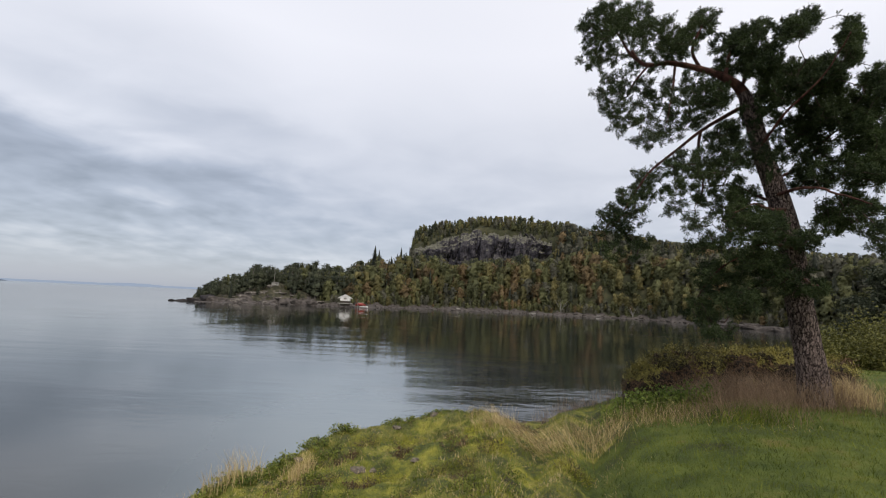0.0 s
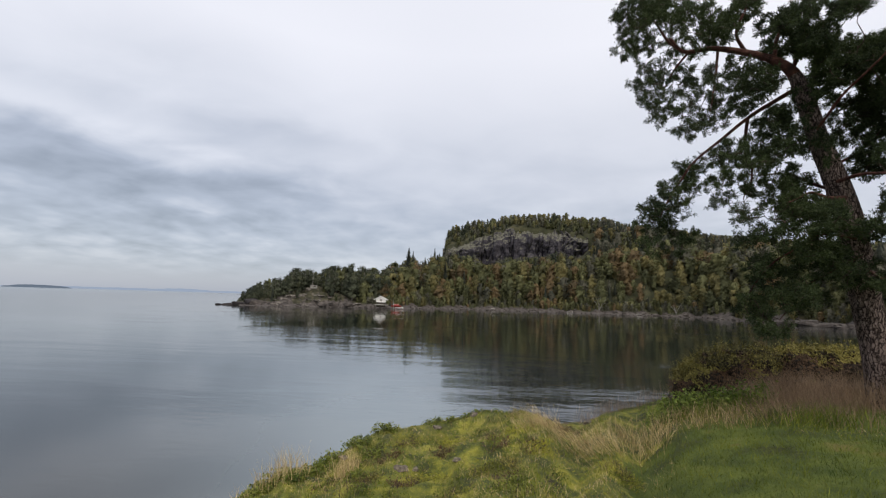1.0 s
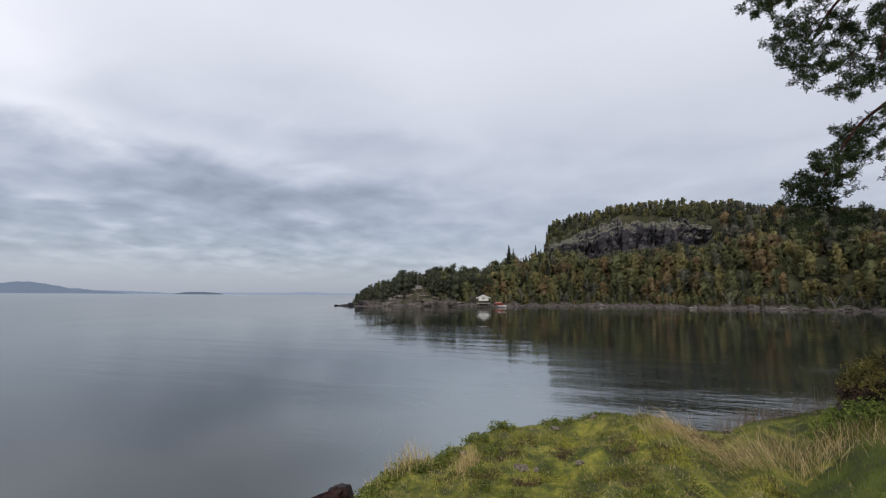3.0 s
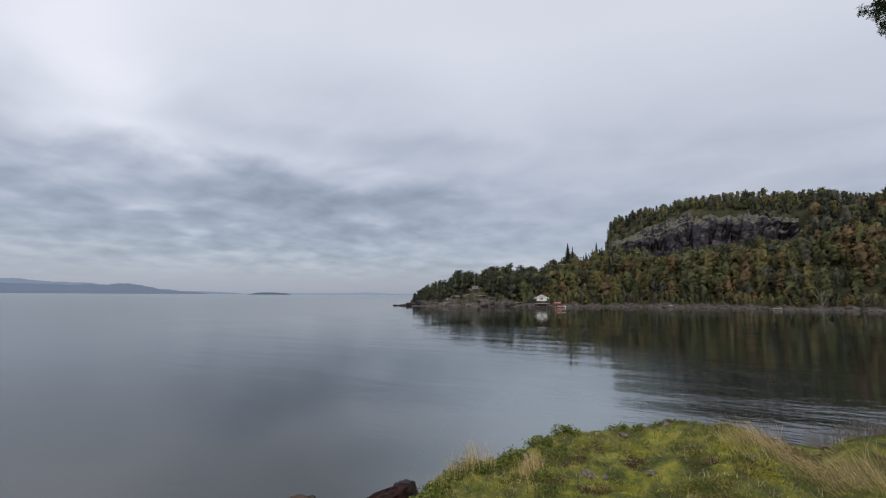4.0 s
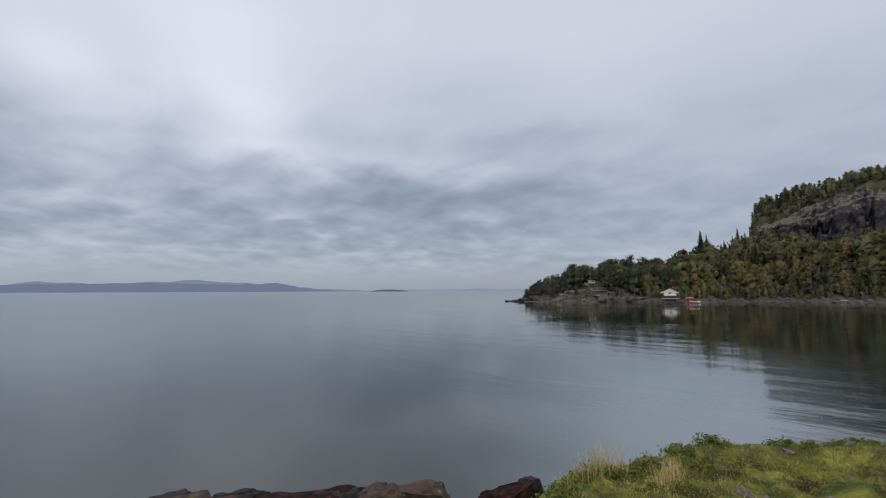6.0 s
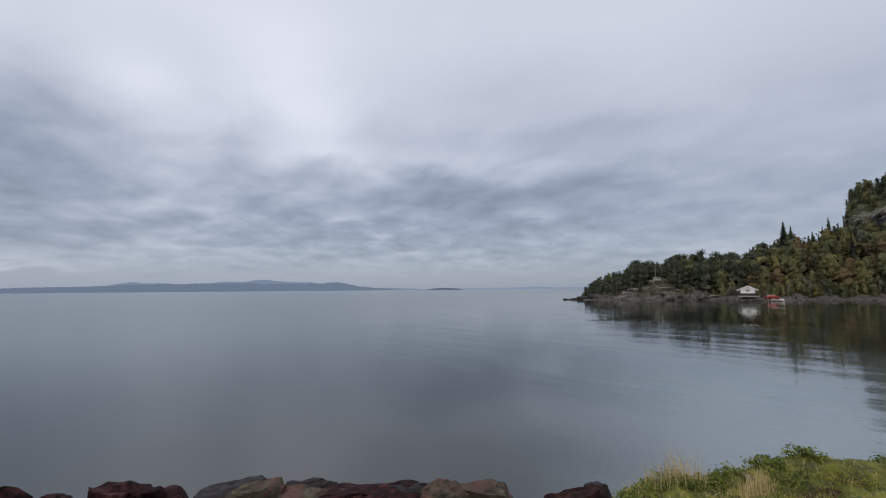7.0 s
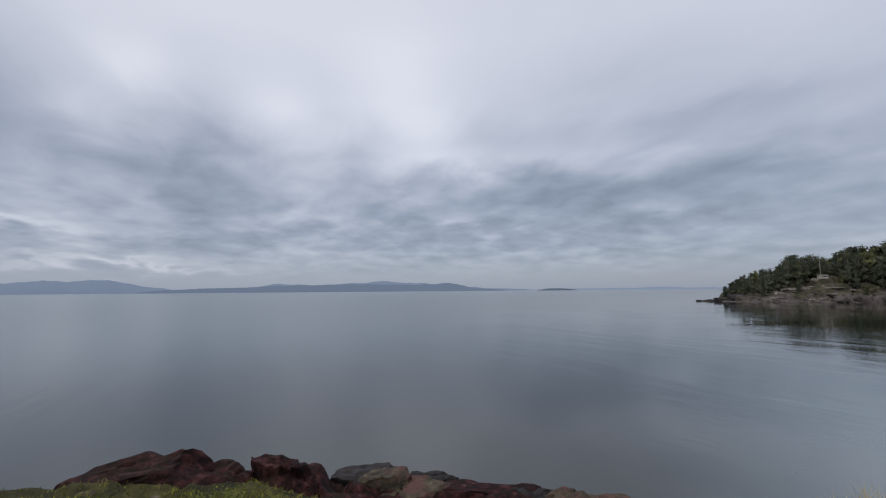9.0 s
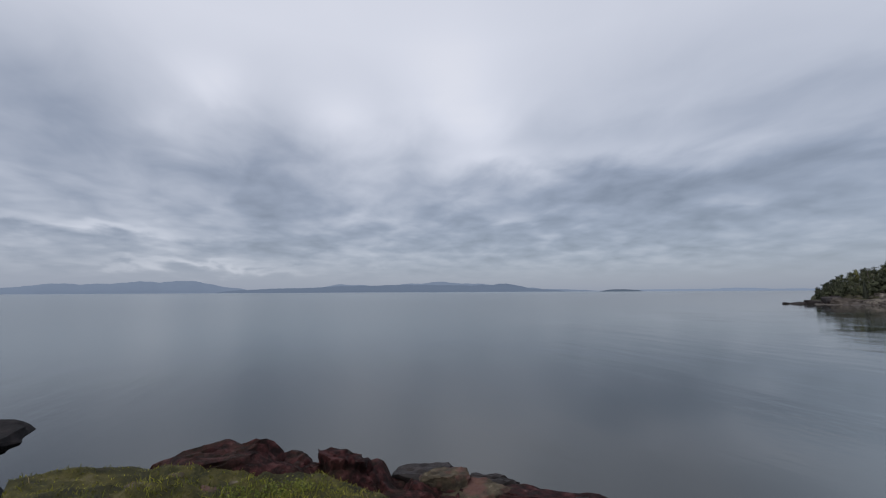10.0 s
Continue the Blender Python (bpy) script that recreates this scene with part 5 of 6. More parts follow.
for k, (az, d, w) in enumerate(MOUND_STONES):
    px, py = polar(az, d)
    ob = new("stone", rock_mesh("stone", 140 + k, (w, w * 0.7, w * 0.34), M_LICHEN, detail=3))
    ob.matrix_basis = pose(px, py, float(bank_height(px, py)) - 0.09 * w, 0, 0, 47 * k)
    tagged(ob, "pale lichened stone showing through the mossy mound", "stone", "stones in the mossy mound")

# ---- turf and plants of the near bank ----


def blade_arrays(rng, x, y, z, length, width, lean, bend=(0.0, 0.0)):
    """Grass blades: a kinked strip of two quads each."""
    n = len(x)
    a = rng.uniform(0, 2 * np.pi, n)
    out = np.stack([np.cos(a), np.sin(a), 0 * a], -1) * (lean * rng.random(n))[:, None] + np.array([bend[0], bend[1], 0])
    out = out + [0, 0, 1]
    out /= np.linalg.norm(out, axis=1)[:, None]
    b = rng.uniform(0, 2 * np.pi, n)
    side = np.stack([np.cos(b), np.sin(b), 0 * b], -1) * (width * 0.5)[:, None]
    root = np.stack([x, y, z - 0.02], -1)
    mid = root + out * (length * 0.55)[:, None]
    droop = out + np.stack([np.cos(a) * 0.35, np.sin(a) * 0.35, -0.15 + 0 * a], -1) + np.array([bend[0], bend[1], -abs(bend[0]) - abs(bend[1])]) * 0.6
    tip = mid + droop / np.linalg.norm(droop, axis=1)[:, None] * (length * 0.45)[:, None]
    v = np.stack([root - side, root + side, mid + side * 0.8, mid - side * 0.8, tip + side * 0.15, tip - side * 0.15], 1).reshape(-1, 3)
    k = np.arange(n)[:, None] * 6
    f = np.concatenate([k + [0, 1, 2, 3], k + [3, 2, 4, 5]], 0)
    return v, f


def sow(rng, n, az_lo, az_hi, r_lo, r_hi):
    az = rng.uniform(az_lo, az_hi, n)
    r = np.sqrt(rng.uniform(r_lo**2, r_hi**2, n))
    x, y = polar(az, r)
    z = bank_height(x, y)
    keep = z > 0.22
    return az[keep], r[keep], x[keep], y[keep], z[keep]


def grow_turf():
    rng = np.random.default_rng(21)
    green, moss, straw, shaded, olive, sward = Heap(), Heap(), Heap(), Heap(), Heap(), Heap()
    az, r, x, y, z = sow(rng, 190000, -52, 120, 3.9, 13.5)
    lawn = ease(-az, 14, 26) * (1 - 0.0 * r)
    wild = fbm(x * 0.9, y * 0.9, 71, 3)
    tint = fbm(x * 2.1, y * 2.1, 75, 3)
    pick = rng.random(len(x))
    is_moss = (tint > 0.455) & (pick < 0.75 - 0.5 * ease(az, 62, 84)) & (lawn < 0.3)
    is_straw = (wild > 0.55) & (pick > 0.62) & (lawn < 0.9) & ~is_moss
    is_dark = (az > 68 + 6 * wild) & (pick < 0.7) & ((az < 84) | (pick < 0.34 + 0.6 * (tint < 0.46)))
    on_mound = (az > 84) & ~is_dark & (pick < 0.75)
    is_moss, is_straw = (is_moss & ~is_dark & (az < 74)) | on_mound, is_straw & ~is_dark & ((az < 74) | (pick > 0.93))
    is_green = ~is_dark & (az < 74) & ~is_moss & ~is_straw & ((pick < 0.62) | (lawn > 0.5))
    for mask, heap, lo, hi, w, lean in ((is_green & (lawn > 0.6), sward, 0.03, 0.12, 0.006, 1.3), (is_green & (lawn <= 0.6), green, 0.02, 0.08, 0.008, 1.6), (is_moss, moss, 0.015, 0.045, 0.013, 1.8), (is_straw, straw, 0.06, 0.16, 0.005, 4.5), (is_dark, shaded, 0.02, 0.08, 0.011, 1.6)):
        n = int(mask.sum())
        v, f = blade_arrays(rng, x[mask], y[mask], z[mask], rng.uniform(lo, hi, n), np.full(n, w) * rng.uniform(0.7, 1.4, n), np.full(n, lean))
        heap.add(v, f)
    az, r, x, y, z = sow(rng, 34000, -18, 32, 5.0, 10.8)
    tuft = fbm(x * 3.4, y * 3.4, 87, 3) + 0.2 * (rng.random(len(x)) - 0.5)
    for mask, heap, lo, hi, w in ((tuft > 0.57, green, 0.04, 0.12, 0.009), (tuft < 0.50, moss, 0.015, 0.05, 0.014), ((tuft > 0.50) & (tuft < 0.52), straw, 0.06, 0.16, 0.005)):
        n = int(mask.sum())
        v, f = blade_arrays(rng, x[mask], y[mask], z[mask], rng.uniform(lo, hi, n), np.full(n, w), np.full(n, 1.1))
        heap.add(v, f)
    az, r, x, y, z = sow(rng, 42000, -56, -22, 4.2, 20)
    patchy = fbm(x * 0.8, y * 0.8, 83, 3) + 0.25 * (rng.random(len(x)) - 0.5)
    for mask, heap in ((patchy < 0.52, sward), ((patchy >= 0.52) & (patchy < 0.60), olive), (patchy >= 0.68, straw)):
        n = int(mask.sum())
        v, f = blade_arrays(rng, x[mask], y[mask], z[mask], rng.uniform(0.03, 0.11, n), np.full(n, 0.006), np.full(n, 1.3))
        heap.add(v, f)
    tagged(new("olive_grass", olive.mesh("olive_grass", [M_MOSSGRASS])), "patches of yellowing grass in the lawn", "grass", kind="stuff")
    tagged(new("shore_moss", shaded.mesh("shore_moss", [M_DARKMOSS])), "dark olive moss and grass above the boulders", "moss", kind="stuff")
    tagged(new("lawn_sward", sward.mesh("lawn_sward", [M_LAWNBLADE])), "fresh green mown lawn grass", "grass", kind="stuff")
    tagged(new("lawn_grass", green.mesh("lawn_grass", [M_BLADE])), "short green autumn grass on the bank", "grass", kind="stuff")
    tagged(new("moss", moss.mesh("moss", [M_MOSS])), "yellow-green moss cushions between the grass", "moss", kind="stuff")
    tagged(new("dry_grass", straw.mesh("dry_grass", [M_STRAW])), "short withered grass in the turf", "grass", kind="stuff")


grow_turf()


def tussock(az, dist, spread, count, lo, hi, mat, label, bend=(0, 0), width=0.006, lean=0.5, seed=0, lift=0.0):
    """A tuft of tall grass."""
    rng = np.random.default_rng(seed + int(az * 10 + 500) * 7 + int(dist * 10))
    cx, cy = polar(az, dist)
    x, y = cx + rng.normal(0, spread, count), cy + rng.normal(0, spread, count)
    z = bank_height(x, y) + lift
    v, f = blade_arrays(rng, x, y, z, rng.uniform(lo, hi, count), np.full(count, width), np.full(count, lean), bend)
    base = np.array([cx, cy, float(bank_height(cx, cy))])
    ob = new("grass_tussock")
    ob.location = base
    tagged(child("blade", mesh_from("blade", v - base, f, [mat]), ob), kind="stuff")
    tagged(ob, label, "grass tussock", "tall grass on the bank")


TALL = "tall pale straw-coloured grass at the edge of the bank"
LAID = "long straw-coloured grass laid over by the wind"
REDG = "tall rust-brown withered grass below the bush"
for az, d, sp, n, lo, hi in [(25.2, 8.1, 0.14, 90, 0.35, 0.75), (23.6, 8.2, 0.12, 60, 0.3, 0.65), (26.8, 8.0, 0.10, 50, 0.3, 0.6), (22.0, 8.3, 0.1, 26, 0.25, 0.5), (17.6, 7.9, 0.13, 120, 0.25, 0.5), (16.6, 8.1, 0.10, 70, 0.25, 0.45), (29.5, 7.7, 0.1, 30, 0.2, 0.4)]:
    tussock(az, d, sp, n, lo, hi, M_STRAW, TALL, lean=0.35)
rng_t = np.random.default_rng(4)
for k in range(16):
    az = -7.0 - 0.75 * k + rng_t.uniform(-0.5, 0.5)
    tussock(az, 8.7 + rng_t.uniform(-0.9, 0.9), 0.22, 70, 0.3, 0.7, M_STRAW, LAID, bend=(-0.95 + 0.5 * rng_t.random(), -0.5 * rng_t.random()), lean=0.7, width=0.005, seed=k)
for k in range(6):
    tussock(-19.0 - 0.7 * k + rng_t.uniform(-0.6, 0.6), 8.9 + rng_t.uniform(-0.5, 0.7), 0.18, 42, 0.25, 0.65, M_STRAW, TALL, lean=0.8, seed=40 + k)
for k in range(30):
    tussock(-23.5 - 0.58 * k + rng_t.uniform(-0.8, 0.8), 9.4 + rng_t.uniform(-0.9, 1.0), 0.28, 70, 0.12, 0.40, (M_STRAW, M_MOSSGRASS, M_RUST)[k % 3] if k < 14 else M_RUST, REDG if k >= 14 else "mixed green and withered grass below the bush", bend=(-0.15, -0.05), lean=0.6, seed=80 + k)
for k in range(34):
    tussock(-30.0 - 0.42 * k + rng_t.uniform(-0.8, 0.8), 10.4 + rng_t.uniform(-0.7, 0.9), 0.30, 130, 0.3, 0.72, M_RUST, REDG, bend=(-0.12, -0.05), width=0.0045, lean=0.7, seed=160 + k)
for k in range(6):
    tussock(-43.2 - 0.35 * k, 10.6 + rng_t.uniform(-0.4, 0.4), 0.14, 80, 0.3, 0.62, M_STRAW, TALL, lean=0.35, seed=130 + k)

for k in range(46):
    az = rng_t.uniform(-16, 30)
    tussock(az, rng_t.uniform(5.6, 0.96 * float(np.interp(az, BANK_AZ, CREST_D))), 0.16, 60, 0.05, 0.14, (M_BLADE, M_STRAW, M_MOSSGRASS)[k % 3], ("small tuft of green grass on the mossy bank", "small tuft of withered grass on the mossy bank", "small tuft of olive grass on the mossy bank")[k % 3], lean=1.6, width=0.007, seed=200 + k)


for k in range(34):
    tussock(rng_t.uniform(86, 113), rng_t.uniform(5.6, 7.3), 0.22, 90, 0.04, 0.13, (M_MOSS, M_BLADE, M_DARKMOSS)[k % 3], "low tuft of moss and grass on the mound by the boulders", lean=1.5, width=0.010, seed=700 + k)


def leafy_plant(name, az, dist, spread, height, leaves, leaf, mat, label, category, group, seed, lift=0.0, stems=14, wood=None, thick=1.0):
    """A low plant: thin stems from one foot and many small leaves."""
    rng = np.random.default_rng(seed)
    cx, cy = polar(az, dist)
    foot = np.array([cx, cy, float(bank_height(cx, cy)) + lift])
    stem, crown = Heap(), Heap()
    tips = []
    for _ in range(stems):
        a, rr = rng.uniform(0, 2 * np.pi), spread * np.sqrt(rng.random())
        ex, ey = np.cos(a) * rr, np.sin(a) * rr
        gz = float(bank_height(cx + ex * 0.8, cy + ey * 0.8)) + lift - foot[2]
        h = height * rng.uniform(0.5, 1.0) * (1 - 0.45 * (rr / (spread + 1e-6)) ** 2)
        root, tip = np.array([ex * 0.75, ey * 0.75, gz - 0.03]), np.array([ex, ey, gz + h])
        v, f = tube_arrays([root, (root + tip) / 2 + rng.normal(size=3) * 0.03, tip], [0.006 * thick, 0.004 * thick, 0.002 * thick], 4)
        stem.add(v, f)
        tips.append((root, tip))
    per = leaves // stems
    for root, tip in tips:
        t = rng.uniform(0.15, 1.05, per)[:, None]
        c = root + (tip - root) * t + rng.normal(size=(per, 3)) * [0.03 + spread * 0.09, 0.03 + spread * 0.09, height * 0.07]
        v, f = cards(rng, c, rng.uniform(0.6, 1.3, per) * leaf, 0.35)
        crown.add(v, f)
    ob = new(name)
    ob.location = foot
    tagged(child("stem", stem.mesh("stem", [wood or M_DARKWOOD]), ob), kind="stuff")
    tagged(child("foliage", crown.mesh("foliage", [mat]), ob), kind="stuff")
    tagged(ob, label, category, group)


rng_t = np.random.default_rng(9)
for k in range(17):
    az = 18.5 + k * 0.95
    leafy_plant("herb_clump", az + rng_t.uniform(-0.4, 0.4), float(np.interp(az, BANK_AZ, CREST_D)) + rng_t.uniform(-0.2, 0.3), 0.26, rng_t.uniform(0.12, 0.26), 420, 0.045, M_HERB, "bright green leafy herbs along the bank edge", "herb", "herbs on the bank edge", 300 + k)
for k, (az, d, h) in enumerate([(12.9, 9.7, 0.22), (11.6, 9.8, 0.15), (15.0, 9.2, 0.2), (16.2, 8.9, 0.2), (6.0, 10.0, 0.12), (4.6, 10.1, 0.14), (3.4, 10.2, 0.13), (2.0, 10.3, 0.15), (0.8, 10.4, 0.16), (-0.6, 10.5, 0.18), (-2.0, 10.6, 0.14), (14.0, 8.6, 0.2), (15.8, 7.6, 0.18)]):
    leafy_plant("herb_clump", az, d, 0.20, h, 320, 0.04, M_HERB, "dark green sprigs on the mossy crest", "herb", "herbs on the bank edge", 330 + k)
for k in range(14):
    leafy_plant("fern_clump", -22.5 - k * 0.7, 10.2 + rng_t.uniform(-0.25, 0.25), 0.36, 0.52, 620, 0.05, M_FERN, "green ferns and grass at the foot of the bush", "fern", "plants below the bush", 360 + k)
for k in range(5):
    leafy_plant("herb_clump", 93.0 + k * 1.5, 6.9 + rng_t.uniform(-0.1, 0.2), 0.24, 0.13, 320, 0.030, M_HERB, "green leafy herbs on the mossy ground beside the boulders", "herb", "herbs on the bank edge", 380 + k)
leafy_plant("herb_clump", 52.8, 7.6, 0.10, 0.30, 120, 0.04, M_MOSS, "small yellow-green sprig between the boulders", "herb", "herbs on the bank edge", 390)


rng_t = np.random.default_rng(29)
for k in range(26):
    az = rng_t.uniform(-11, 20)
    d = rng_t.uniform(5.4, 0.93 * float(np.interp(az, BANK_AZ, CREST_D)))
    if k % 2:
        leafy_plant("heather_clump", az, d, rng_t.uniform(0.15, 0.4), rng_t.uniform(0.06, 0.13), 380, 0.022, (M_RUSTLEAF, M_SHRUB)[k % 4 == 1], "low brown withered heather in the turf", "heather", "heather on the bank", 900 + k, stems=22)
    else:
        leafy_plant("herb_clump", az, d, rng_t.uniform(0.15, 0.32), rng_t.uniform(0.05, 0.11), 340, 0.028, M_HERB, "low green leafy herbs in the mossy turf", "herb", "herbs in the turf", 900 + k, stems=18)


def bush_mound(az, dist, wide, deep, high, seed):
    """A wind-clipped bush: a dark-painted core, tops painted lit, brown leaves on the flanks."""
    rng = np.random.default_rng(seed)
    cx, cy = polar(az, dist)
    foot = float(bank_height(cx, cy)) - 0.15
    bm = bmesh.new()
    bmesh.ops.create_icosphere(bm, subdivisions=4, radius=1.0)
    off = Vector((seed * 3.7, 1.3, 8.1))

    def swell(p):
        return 0.90 + 0.22 * noise.fractal(Vector(p) * 1.9 + off, 0.8, 2.1, 4)

    def shaped(p, k):
        flat = np.sign(p[2]) * abs(p[2]) ** 0.62
        return np.array([p[0] * wide, p[1] * deep, flat * high]) * k

    for v in bm.verts:
        p = np.array(v.co)
        v.co = Vector(shaped(p, swell(p) * 0.94))
    ob = new("shrub")
    ob.matrix_basis = pose(cx, cy, foot, 0, 0, az)
    # solid filler behind the leaves; the bush's inner shade is its dark colour
    part("dark_core", bm, M_CORESHADE, ob, "dark tangle of bare twigs")
    n = 13000
    q = unit(rng.normal(size=(n, 3)) + [0, 0, 0.35])
    q = q[(q[:, 2] > -0.25) & (q[:, 1] < 0.75)]
    c = np.array([shaped(p, swell(p)) for p in q])
    out = unit(q * [1 / wide, 1 / deep, 1.2 / high])
    c = c + out * rng.exponential(0.045, (len(c), 1))
    # light on the top is put into colour: paler leaves above, brown ones below
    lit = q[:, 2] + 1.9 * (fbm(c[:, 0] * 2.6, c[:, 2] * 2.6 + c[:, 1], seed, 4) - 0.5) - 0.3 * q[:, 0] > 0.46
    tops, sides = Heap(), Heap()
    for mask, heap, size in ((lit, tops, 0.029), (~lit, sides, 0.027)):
        m = int(mask.sum())
        v, f, o = sprays(rng, c[mask], out[mask] + [0, 0, 0.2], rng.uniform(0.6, 1.3, m) * size, 1.0, 1.7)
        heap.add(v, f, 0, o)
    k = 700
    pick = rng.choice(np.flatnonzero(lit), k)
    v, f = blade_arrays(rng, c[pick, 0], c[pick, 1], c[pick, 2], rng.uniform(0.08, 0.26, k), np.full(k, 0.007), np.full(k, 1.3), (0.0, -0.5))
    tops.add(v, f)
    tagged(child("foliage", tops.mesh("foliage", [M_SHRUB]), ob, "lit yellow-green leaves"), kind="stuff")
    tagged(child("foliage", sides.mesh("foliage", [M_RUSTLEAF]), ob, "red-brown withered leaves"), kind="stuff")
    tagged(ob, "dense olive and red-brown shrub beside the cove", "shrub", "shrubs by the cove")


M_CORESHADE = material("core_shade", [(0.3, (0.008, 0.006, 0.004)), (0.55, (0.022, 0.016, 0.010)), (0.75, (0.05, 0.035, 0.022))], 14, 8, 0.95, 1.0, 40, coords="Position")
# the dense bush beside the cove
for k, (az, d, wide, deep, high) in enumerate([(-26.3, 11.9, 0.62, 0.8, 0.98), (-28.8, 12.0, 0.85, 1.0, 1.16), (-31.6, 12.3, 0.9, 1.0, 1.14), (-34.6, 12.6, 0.95, 1.0, 1.06), (-37.8, 12.9, 0.95, 1.0, 1.0), (-41.0, 13.3, 0.95, 1.0, 0.95)]):
    bush_mound(az, d, wide, deep, high, 400 + k)
for k, (az, d, sp, h) in enumerate([(-42.8, 21, 1.3, 0.9), (-45.0, 21.5, 1.5, 1.6), (-47.6, 22, 1.7, 2.2), (-50.5, 21, 1.8, 2.5), (-44.4, 19.6, 1.0, 0.8), (-47.0, 19.8, 1.2, 1.2), (-53.5, 22, 1.8, 2.6)]):
    leafy_plant("shrub", az, d, sp, h, 8000, 0.075, M_HEDGE, "yellow-green leafy bush at the end of the lawn", "shrub", "bushes at the end of the lawn", 420 + k, stems=60)
for k, (az, d, sp) in enumerate([(8.6, 7.2, 0.3), (9.8, 7.0, 0.28), (11.5, 8.2, 0.25), (14.2, 7.4, 0.3), (-2.5, 8.0, 0.3), (-9.5, 9.3, 0.35), (-17.0, 7.4, 0.3), (-11.8, 10.2, 0.35), (4.5, 8.2, 0.25), (-5.0, 9.8, 0.3)]):
    leafy_plant("heather_clump", az, d, sp, 0.14, 500, 0.025, M_RUSTLEAF if k % 3 else M_SHRUB, "low brown withered heather in the turf", "heather", "heather on the bank", 470 + k, stems=24)


def inner_pine(az, dist, h, seed):
    """A pine at the end of the lawn, beyond the bushes."""
    rng = np.random.default_rng(seed)
    x, y = polar(az, dist)
    tree = new("pine_tree")
    tree.location = (x, y, float(bank_height(x, y)) - 0.1)
    v, f = tube_arrays([(0, 0, -0.3), (0.1, 0, h * 0.5), (0, 0.1, h * 0.95)], [0.16, 0.11, 0.03], 12)
    child("trunk", mesh_from("trunk", v, f, [M_BARK], smooth=True), tree)
    heap = Heap()
    for _ in range(46):
        t = rng.uniform(0.18, 1.0)
        a, rr = rng.uniform(0, 2 * np.pi), h * 0.24 * (1.1 - 0.75 * t) * np.sqrt(rng.random())
        c = np.array([np.cos(a) * rr, np.sin(a) * rr, t * h])
        p = c + rng.normal(size=(95, 3)) * [0.05 * h, 0.05 * h, 0.025 * h]
        v, f = cards(rng, p, rng.uniform(0.08, 0.22, 95), 0.2, 1.6)
        heap.add(v, f)
    tagged(child("foliage", heap.mesh("foliage", [M_FARPINE]), tree), kind="stuff")
    tagged(tree, "dark green pine beyond the bushes of the lawn", "pine tree", "pines beyond the lawn")


for k, (az, d, h) in enumerate([(-44.6, 44, 6.0), (-46.8, 40, 7.0), (-48.8, 42, 8.0), (-51.5, 38, 8.5), (-42.6, 60, 5.5)]):
    inner_pine(az, d, h, 480 + k)
for k, (az, d) in enumerate([(-36.5, 8.6), (-35.2, 8.5), (-37.6, 8.7), (-26.0, 9.7), (-27.2, 9.6), (-28.3, 9.7), (-29.4, 9.8), (-25.0, 9.8)]):
    tussock(az, d, 0.24, 150, 0.14, 0.36, M_BLADE, "fresh green tuft in the withered grass", bend=(0.1, -0.1), width=0.008, lean=0.9, seed=600 + k)
# bare twigs over the cove
for k in range(12):
    leafy_plant("bare_twig_bush", -13.5 - k * 0.85, 12.7 + rng_t.uniform(-0.3, 0.4), 0.45, rng_t.uniform(0.35, 0.7), 110, 0.016, M_RUST, "bare thin reddish twigs leaning over the cove", "twigs", "twigs by the cove", 450 + k, stems=34, wood=M_RUST, thick=0.45)


for k, (az, d, w) in enumerate([(-18.2, 7.3, 0.34), (6.4, 7.4, 0.36), (-1.5, 7.0, 0.3), (-5.5, 8.6, 0.36), (3.8, 9.0, 0.4), (9.5, 8.9, 0.36), (-8.2, 7.6, 0.28)]):
    leafy_plant("moss_cushion", az, d, w, 0.10, 1500, 0.018, M_MOSS, "domed cushion of yellow-green moss on the turf", "moss", "moss cushions", 520 + k, stems=40, thick=0.5)

# ---- headland: boathouse, boats, flagpole ----


def box(bm, cx, cy, cz, sx, sy, sz, bevel=0.0):
    r = bmesh.ops.create_cube(bm, size=1.0, matrix=Matrix.Translation((cx, cy, cz)) @ Matrix.Diagonal((sx, sy, sz, 1)))
    if bevel:
        edges = list({e for v in r["verts"] for e in v.link_edges})
        bmesh.ops.bevel(bm, geom=edges, offset=bevel, segments=2, affect="EDGES")


def boxed(name, mat, parent, *dims, label="", bevel=0.02):
    bm = bmesh.new()
    box(bm, *dims, bevel)
    return part(name, bm, mat, parent, label)


def prism(points, depth):
    """A flat outline in x and z pushed along y."""
    bm = bmesh.new()
    front = [bm.verts.new((x, -depth / 2, z)) for x, z in points]
    back = [bm.verts.new((x, depth / 2, z)) for x, z in points]
    bm.faces.new(front)
    bm.faces.new(back[::-1])
    for k in range(len(points)):
        j = (k + 1) % len(points)
        bm.faces.new((front[j], front[k], back[k], back[j]))
    bmesh.ops.recalc_face_normals(bm, faces=bm.faces)
    return bm


